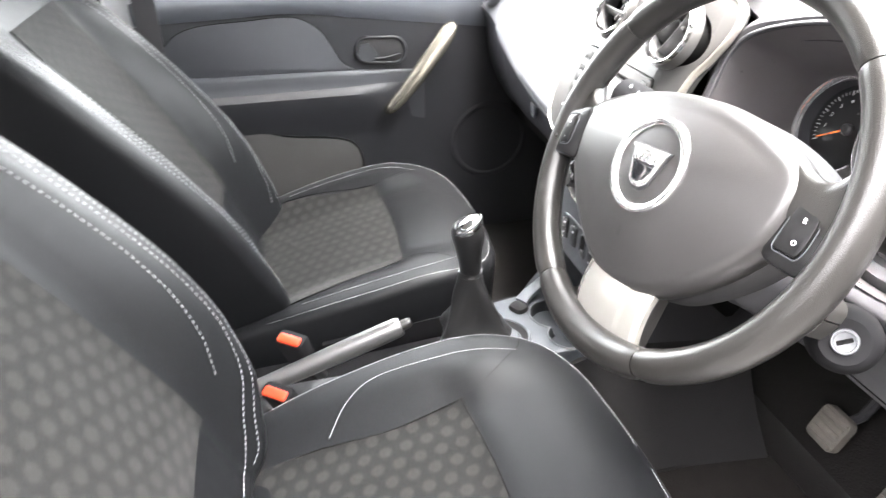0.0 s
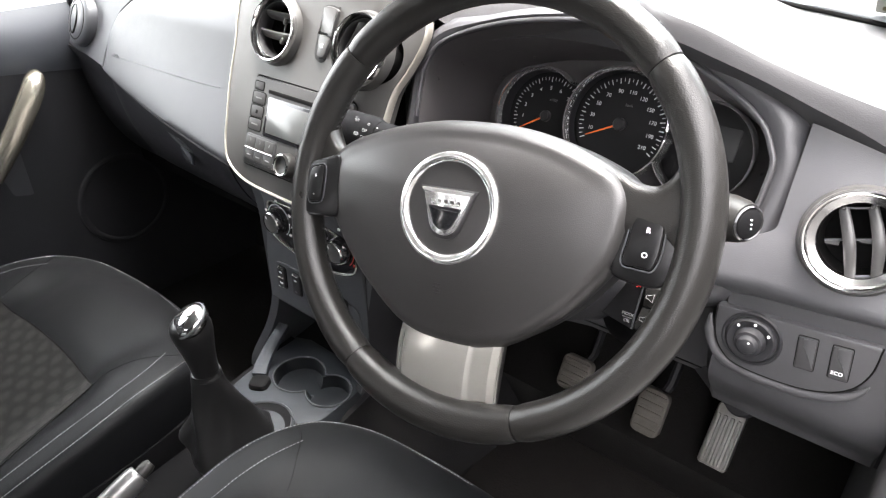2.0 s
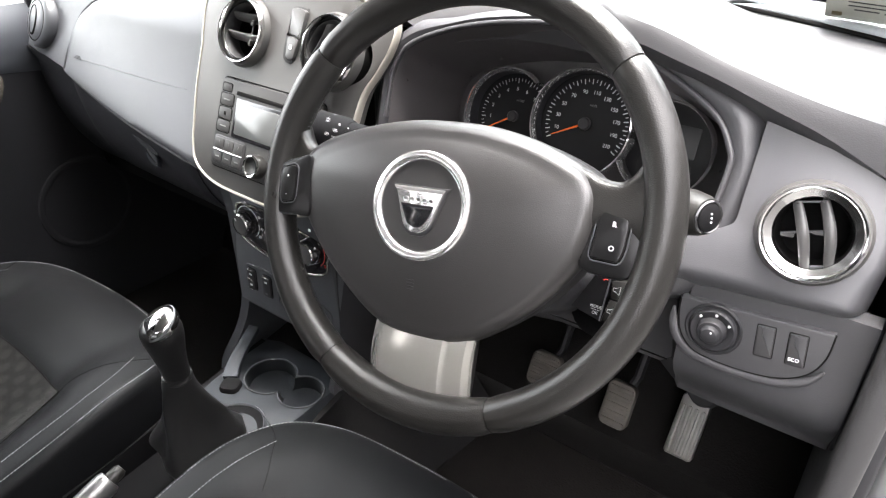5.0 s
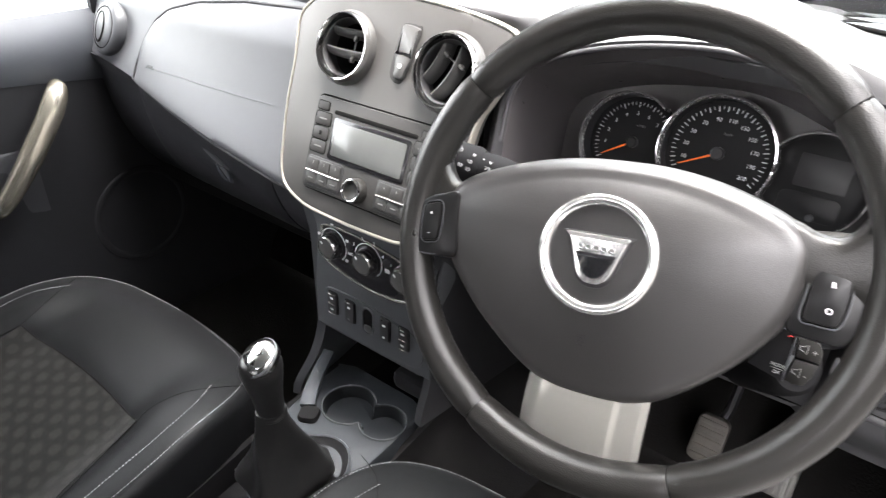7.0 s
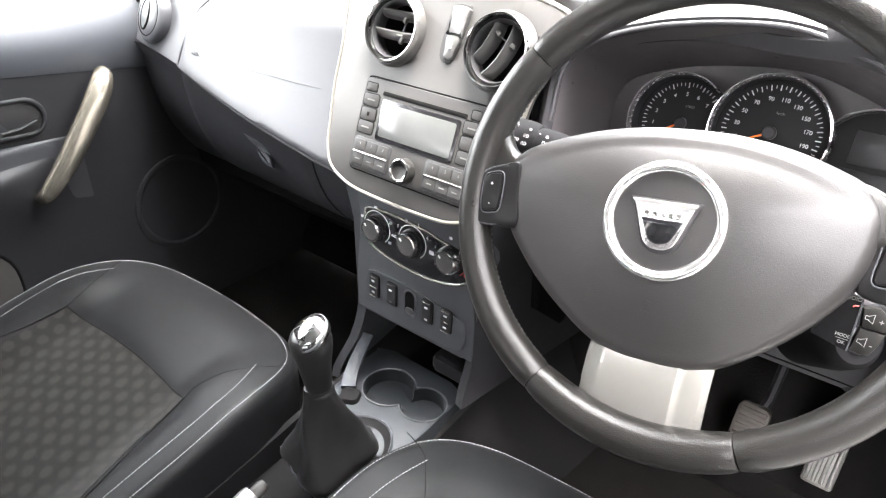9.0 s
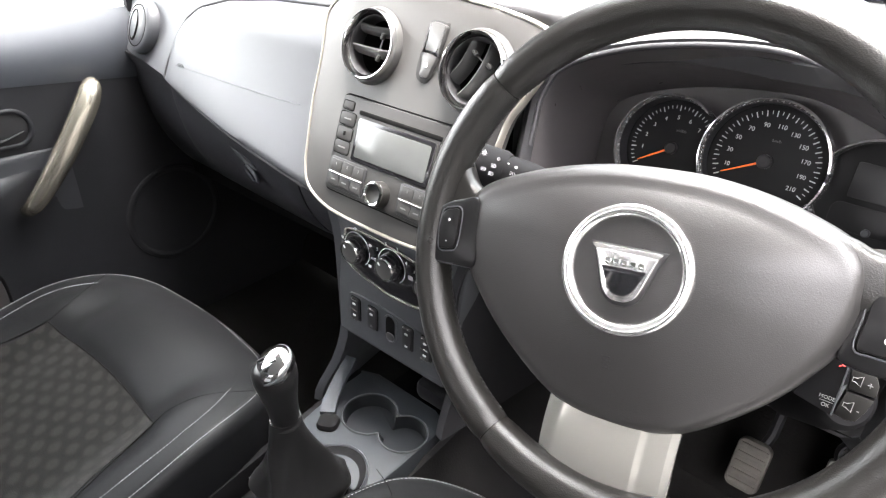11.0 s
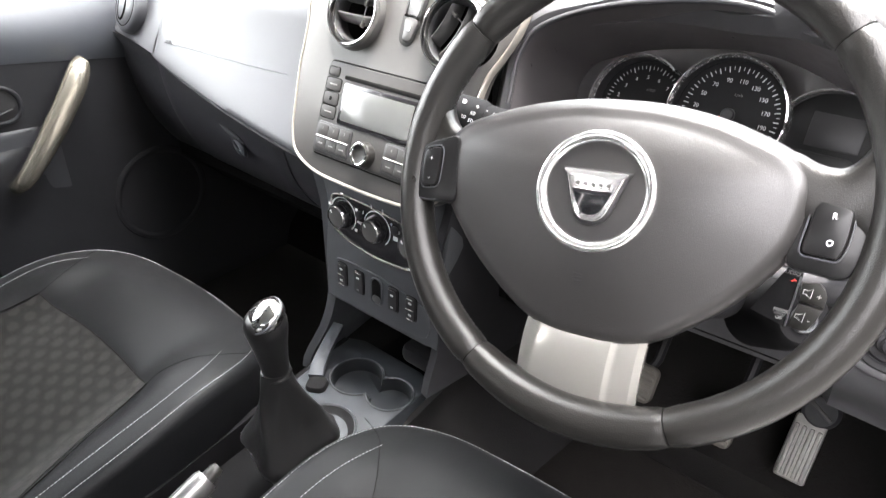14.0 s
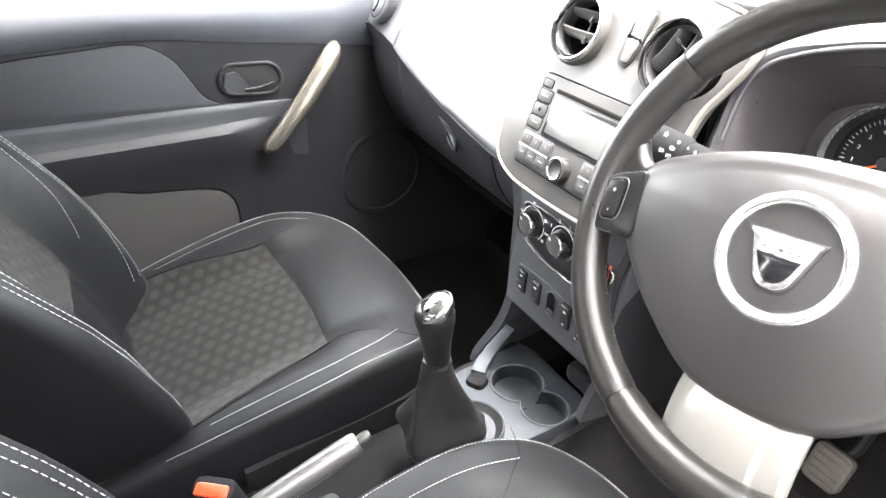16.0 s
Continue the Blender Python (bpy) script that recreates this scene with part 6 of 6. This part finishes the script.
# gear lever
gear = thing("gear_lever", "black leather gear lever with chrome-topped knob", "gear lever", (0.022, -0.05, 0.18))
G0, G1 = Vector((0.036, -0.050, 0.199)), Vector((0.041, -0.070, 0.430))
axis = (G1 - G0).normalized()
gm = look(G1, G1 - axis) @ Matrix.Diagonal((1.17, 1.17, 1.0, 1))
rings = []
for k in range(27):
    t = k / 26
    z = G0.z - 0.022 + 0.170 * t
    cx, cy = G0.x + (G1.x - G0.x) * 0.65 * t, G0.y + (G1.y - G0.y) * 0.65 * t
    r = along([(0, 0.040), (0.10, 0.044), (0.20, 0.050), (0.27, 0.0545), (0.31, 0.0540), (0.38, 0.047), (0.5, 0.038), (0.7, 0.028), (0.88, 0.0205), (1.0, 0.0176)], t)
    ring = []
    for i in range(72):
        a = 2 * math.pi * i / 72
        b, pw = a - 0.65 + math.pi / 4, 2 + 3.2 * smooth(1.0, 0.25, t)
        corner = 0.93 * (abs(math.cos(b)) ** pw + abs(math.sin(b)) ** pw) ** (-1 / pw)
        fold = 0.0085 * (0.64 - abs(math.sin(1.5 * a + 2.6 * t + 0.4))) * math.sin(math.pi * t) ** 0.7 + 0.0036 * (0.64 - abs(math.sin(3.5 * a - 5 * t))) * (1 - t) * smooth(0.02, 0.2, t)
        crease = -0.013 * math.exp(-((t - 0.17 - 0.07 * math.cos(a - 3.6)) / 0.05) ** 2) * (0.5 + 0.5 * math.cos(a - 3.8))
        ring.append((cx + (r * corner + fold + crease) * math.cos(a), cy + (r * corner + fold + crease) * 1.12 * math.sin(a), z + 0.005 * math.sin(2 * a + 3 * t) * (1 - t) * smooth(0, 0.15, t)))
    rings.append(ring)
part("gaiter", loft(rings), BOOT, gear, "soft creased leather gaiter")
# pale tube on the corner seam paints the highlight of its crease
seam = [Vector(r[int(72 * (0.65 + math.pi + 0.085 * (8 - k)) / (2 * math.pi))]) for k, r in enumerate(rings[:9])]
bm = tube(curve([p + (p - Vector((0.036, -0.052, p.z))).normalized() * 0.0008 for p in seam], 4), 0.0011, seg=6)
part("seam", bm, THREAD, gear, "pale painted highlight along the gaiter's corner seam", kind="stuff")
part("collar", lathe([(0.0148, -0.092), (0.0160, -0.089), (0.0148, -0.086)], gm, 28), BOOT, gear)
part("grip", lathe([(0.0138, -0.090), (0.0142, -0.080), (0.0150, -0.065), (0.0168, -0.048), (0.0192, -0.032), (0.0210, -0.019), (0.0212, -0.009), (0.0190, -0.002), (0.014, 0.002)], gm, 36), BOOT, gear)
tip = Vector((-0.20, -0.52, 0.83)).normalized()
cap = look(G1, G1 - tip) @ Matrix.Diagonal((1.17, 1.17, 1.08, 1))
part("chrome_cap", lathe([(0.0200, -0.008), (0.0214, -0.004), (0.0212, 0.000), (0.0195, 0.0036), (0.0165, 0.0064), (0.011, 0.0090), (0.006, 0.0102), (0.001, 0.0106)], cap, 40), CHROME, gear, "bright chrome knob cap")
part("cap_line", lathe([(0.0216, -0.0010), (0.0218, 0.0008), (0.0206, 0.0020)], cap, 40, cap=(False, False)), GREY, gear)
for k in range(3):
    part("gate_line", block(0.0012, 0.013, 0.0010, 0.0001, cap @ pose(-0.006 + 0.006 * k, 0.002 * k - 0.002, 0.0096, 0, 0, -20)), BLACK, gear)
lettering("lettering", "1 3 5", 0.0045, cap @ pose(0, 0.0080, 0.0094, 0, 0, -20), LOWER, gear)
lettering("lettering", "2 4 R", 0.0045, cap @ pose(-0.002, -0.0075, 0.0094, 0, 0, -20), LOWER, gear)
bm = bmesh.new()
stitches([gm @ Vector((-(0.0146 + 0.0046 * smooth(-0.085, -0.015, z)) * math.cos(a), -(0.0146 + 0.0046 * smooth(-0.085, -0.015, z)) * math.sin(a), z)) for a in (radians(15),) for z in [-0.088 + 0.004 * k for k in range(20)]], 0.003, 0.0015, 0.0009, into=bm)
part("stitching", bm, THREAD, gear, "pale stitched seam", kind="stuff")

# handbrake
hbk = thing("handbrake_lever", "satin silver grey handbrake lever with push button", "handbrake", (0.045, -0.32, 0.18))
H1, H0 = Vector((0.050, -0.178, 0.268)), Vector((0.043, -0.52, 0.145))
hd = (H1 - H0).normalized()
part("grip", tube([H0 + (H1 - H0) * t for t in (0, 0.3, 0.55, 0.8, 0.93, 0.985, 1.0)], [0.011, 0.0125, 0.0140, 0.0150, 0.0150, 0.0145, 0.0125], seg=20, flat=1.15), material("satin grey grip plastic", (0.15, 0.15, 0.148), 0.32, metal=0.8, wear=0.01, blotch=0.02), hbk)
part("push_button", tube([H1, H1 + hd * 0.012, H1 + hd * 0.017], [0.0085, 0.0085, 0.006], seg=16), STALK_GREY, hbk)
part("slot_base", box(0.015, 0.075, -0.56, -0.20, 0.135, 0.16, 0.008), BLACK, hbk)

# ---- pedals ----
def pedal(x, y, z, w, h, lean, name, label, ribs, upright):
    ob = thing(name, label, "pedal", (x, y, z), "foot pedals")
    m = slope(x, y, z, lean)
    part("pad", plate(rounded(w, h, 0.012 if not upright else 0.006), 0.012, 0.004, m, low=-0.004), STEELY if upright else RUBBER, ob)
    for k in range(ribs):
        t = (k + 0.5) / ribs - 0.5
        if upright:
            part("rib", block(w / ribs * 0.55, h * 0.80, 0.004, 0.0015, m @ pose(w * 0.95 * t, -h * 0.06, 0.011)), STEELY, ob)
        else:
            part("rib", block(w * 0.84, h / ribs * 0.5, 0.004, 0.0015, m @ pose(0, h * 0.92 * t, 0.011)), RUBBER, ob)
    part("arm", tube([m @ Vector((0.004, h * 0.2, -0.006)), m @ Vector((0.012, h * 0.65, -0.02)), m @ Vector((0.016, 0.30, -0.02))], 0.008, seg=8), LOWER, ob)
    if upright:
        part("pivot", lathe([(0.026, -0.006), (0.026, 0.010), (0.021, 0.014)], m @ pose(0.006, h * 0.62, 0), 24), LOWER, ob)
        part("pivot_slot", block(0.036, 0.006, 0.004, 0.001, m @ pose(0.006, h * 0.62, 0.013, 0, 0, -30)), BLACK, ob)


pedal(0.549, 0.466, 0.138, 0.044, 0.100, 32, "accelerator_pedal", "worn ribbed accelerator pedal over black carpet", 4, True)
pedal(0.439, 0.452, 0.133, 0.048, 0.078, 25, "brake_pedal", "worn dusty rubber brake pedal over black carpet", 5, False)
pedal(0.302, 0.452, 0.135, 0.056, 0.062, 25, "clutch_pedal", "worn dusty rubber clutch pedal over black carpet", 5, False)
mat_ob = thing("floor_mat", "black ribbed carpet mat in the driver's footwell", "floor mat", (0.42, 0.2, 0.002))
part("mat", block(0.40, 0.52, 0.010, 0.004, pose(0.42, 0.17, 0.001)), FLOOR, mat_ob)
part("binding", tube([(0.42 + x, 0.17 + y, 0.009) for x, y in rounded(0.40, 0.52, 0.03)], 0.004, seg=6, closed=True), CARPET, mat_ob)

# ---- passenger door ----
door = thing("door_1", "closed dark grey passenger door lining with silver pull handle", "car door", (-0.69, 0.0, 0.3), kind="structure")
XD = -0.69


def door_x(y, z):
    """How far the lining stands from the centre line."""
    arm = 0.030 * smooth(0.435, 0.420, z) * smooth(0.28, 0.42, z) * smooth(0.02, -0.14, y)
    upper = -0.012 * smooth(0.585, 0.62, z)
    return XD + arm + upper


part("lining", sheet(lambda u, v: (door_x(-0.60 + 1.20 * u, -0.02 + 0.65 * v), -0.60 + 1.20 * u, -0.02 + 0.65 * v), 60, 54, (-0.05, 0, 0)), DOORPLASTIC, door)
sill = lambda y: along([(-0.60, 0.588), (-0.385, 0.595), (-0.30, 0.599), (-0.22, 0.594), (-0.127, 0.582), (0.062, 0.560), (0.195, 0.544), (0.45, 0.520)], y)
part("upper_pad", sheet(lambda u, v: (XD + 0.016 * math.sin(math.pi * (0.10 + 0.75 * v)) - 0.004 - 0.012 * v * v * 2, -0.60 + 1.12 * u, sill(-0.60 + 1.12 * u) + (0.665 - sill(-0.60 + 1.12 * u)) * v), 40, 10, (-0.03, 0, 0)), DOORPAD, door, "smooth upper door pad")
INS = [(q[0], q[1]) for q in curve([(-0.13, 0.456), (-0.165, 0.483), (-0.190, 0.525), (-0.215, 0.562), (-0.267, 0.590), (-0.36, 0.588), (-0.50, 0.575), (-0.56, 0.52), (-0.54, 0.462), (-0.40, 0.455), (-0.25, 0.455)], 5, True)]
DM = Matrix.Translation((XD, 0, 0)) @ Matrix(((0, 0, 1, 0), (1, 0, 0, 0), (0, 1, 0, 0), (0, 0, 0, 1)))
part("padded_insert", plate(INS, 0.0040, 0.0035, DM, low=-0.004), INSERT, door, "smooth grey padded insert")
part("insert_groove", tube([DM @ Vector((x, y, 0.0008)) for x, y in INS], 0.0016, seg=6, closed=True), VOID, door)
ARM = curve([(-0.58, 0.428), (-0.40, 0.424), (-0.25, 0.422), (-0.12, 0.418), (0.03, 0.408)], 6)
part("armrest", loft([[(XD + dx * k, a.x, a.y + dz) for dx, dz in ((-0.01, 0.048), (0.005, 0.045), (0.010, 0.041), (0.0125, 0.034), (0.013, 0.022), (0.015, 0.010), (0.0185, 0.002), (0.0195, -0.006), (0.0175, -0.015), (0.012, -0.034), (0.004, -0.070), (-0.01, -0.092))] for a, k in [(p, min(1, 0.10 + 0.90 * smooth(0.03, -0.16, p.x))) for p in ARM]], closed=True), INSERT, door, "moulded armrest ledge")
POC = [(q[0], q[1]) for q in curve([(-0.135, 0.215), (-0.165, 0.290), (-0.315, 0.316), (-0.375, 0.345), (-0.41, 0.405), (-0.52, 0.41), (-0.56, 0.33), (-0.54, 0.15), (-0.35, 0.10), (-0.17, 0.12)], 5, True)]
part("pocket", plate(POC, 0.0085, 0.005, DM, low=-0.004), POCKET, door, "warm grey lower door pocket panel")
part("pocket_gap", tube([DM @ Vector((x, y, 0.0050)) for x, y in inset(POC, -0.001)], 0.0032, seg=6, closed=True), VOID, door)
# latch
lt = part("latch_bezel", tube([DM @ Vector((x - 0.074, y + 0.506 - 0.05 * x, 0.002)) for x, y in rounded(0.118, 0.060, 0.0290, 8)], 0.0042, seg=10, closed=True, flat=0.8), DOORPLASTIC, door, "raised rim round the latch")
part("latch_cup", plate([(x - 0.074, y + 0.506 - 0.05 * x) for x, y in rounded(0.112, 0.054, 0.0260, 8)], 0.0012, 0.0006, DM, low=-0.004), BLACK, lt)
part("latch_pull", loft([[(-0.128, 0.500, z), (-0.122, 0.486, z), (-0.098, 0.482, z + 0.006), (-0.078, 0.492, z + 0.008), (-0.088, 0.508, z + 0.010), (-0.104, 0.526, z + 0.006), (-0.122, 0.522, z)] for z in (0.002, 0.0055)], DM), GREY, lt, "grey latch paddle")
part("latch_lever", tube([DM @ Vector(q) for q in ((-0.090, 0.490, 0.010), (-0.062, 0.491, 0.0115), (-0.030, 0.497, 0.006))], [0.0050, 0.0034, 0.0022], seg=8, flat=0.7), LOWER, lt)
# pull handle
PH = curve([(-0.678, 0.082, 0.558), (-0.655, 0.078, 0.554), (-0.644, 0.062, 0.533), (-0.638, 0.033, 0.498), (-0.637, -0.002, 0.455), (-0.642, -0.040, 0.408), (-0.652, -0.068, 0.376), (-0.676, -0.077, 0.364)], 6)
PH = [Vector((p.x, p.y + 0.006, p.z)) for p in PH]
n_ph = len(PH) - 1
part("pull_handle", tube(PH, [along([(0.0, 0.010), (0.12, 0.0165), (0.30, 0.0195), (0.55, 0.0190), (0.80, 0.0150), (1.0, 0.0085)], k / n_ph) for k in range(n_ph + 1)], seg=24, flat=0.60, up=(1, -0.35, 0.25)), HANDLE, door, "champagne silver pull handle")
# loudspeaker
SPM = DM @ pose(0.200, 0.256, -0.0100) @ Matrix.Diagonal((1.2, 1.2, 1, 1))
sp = part("speaker_grille", lathe([(0.086, 0.0), (0.084, 0.012), (0.076, 0.008), (0.070, 0.006), (0.03, 0.008), (0.004, 0.009)], SPM, 40), DOORPLASTIC, door)
part("speaker_ring", lathe([(0.088, 0.004), (0.0865, 0.010), (0.082, 0.0125), (0.076, 0.0118), (0.070, 0.007)], SPM, 44, cap=(False, False)), DOORPLASTIC, sp)
# belt strap on the pillar
belt = thing("seat_belt", "black webbing seat belt hanging on the door pillar", "seat belt", (-0.665, -0.58, 0.6))
part("webbing", sheet(lambda u, v: (-0.655 - 0.02 * v, -0.60 + 0.046 * u + 0.02 * v, 0.10 + 0.98 * v), 3, 12, (-0.002, 0, 0)), BLACK, belt)
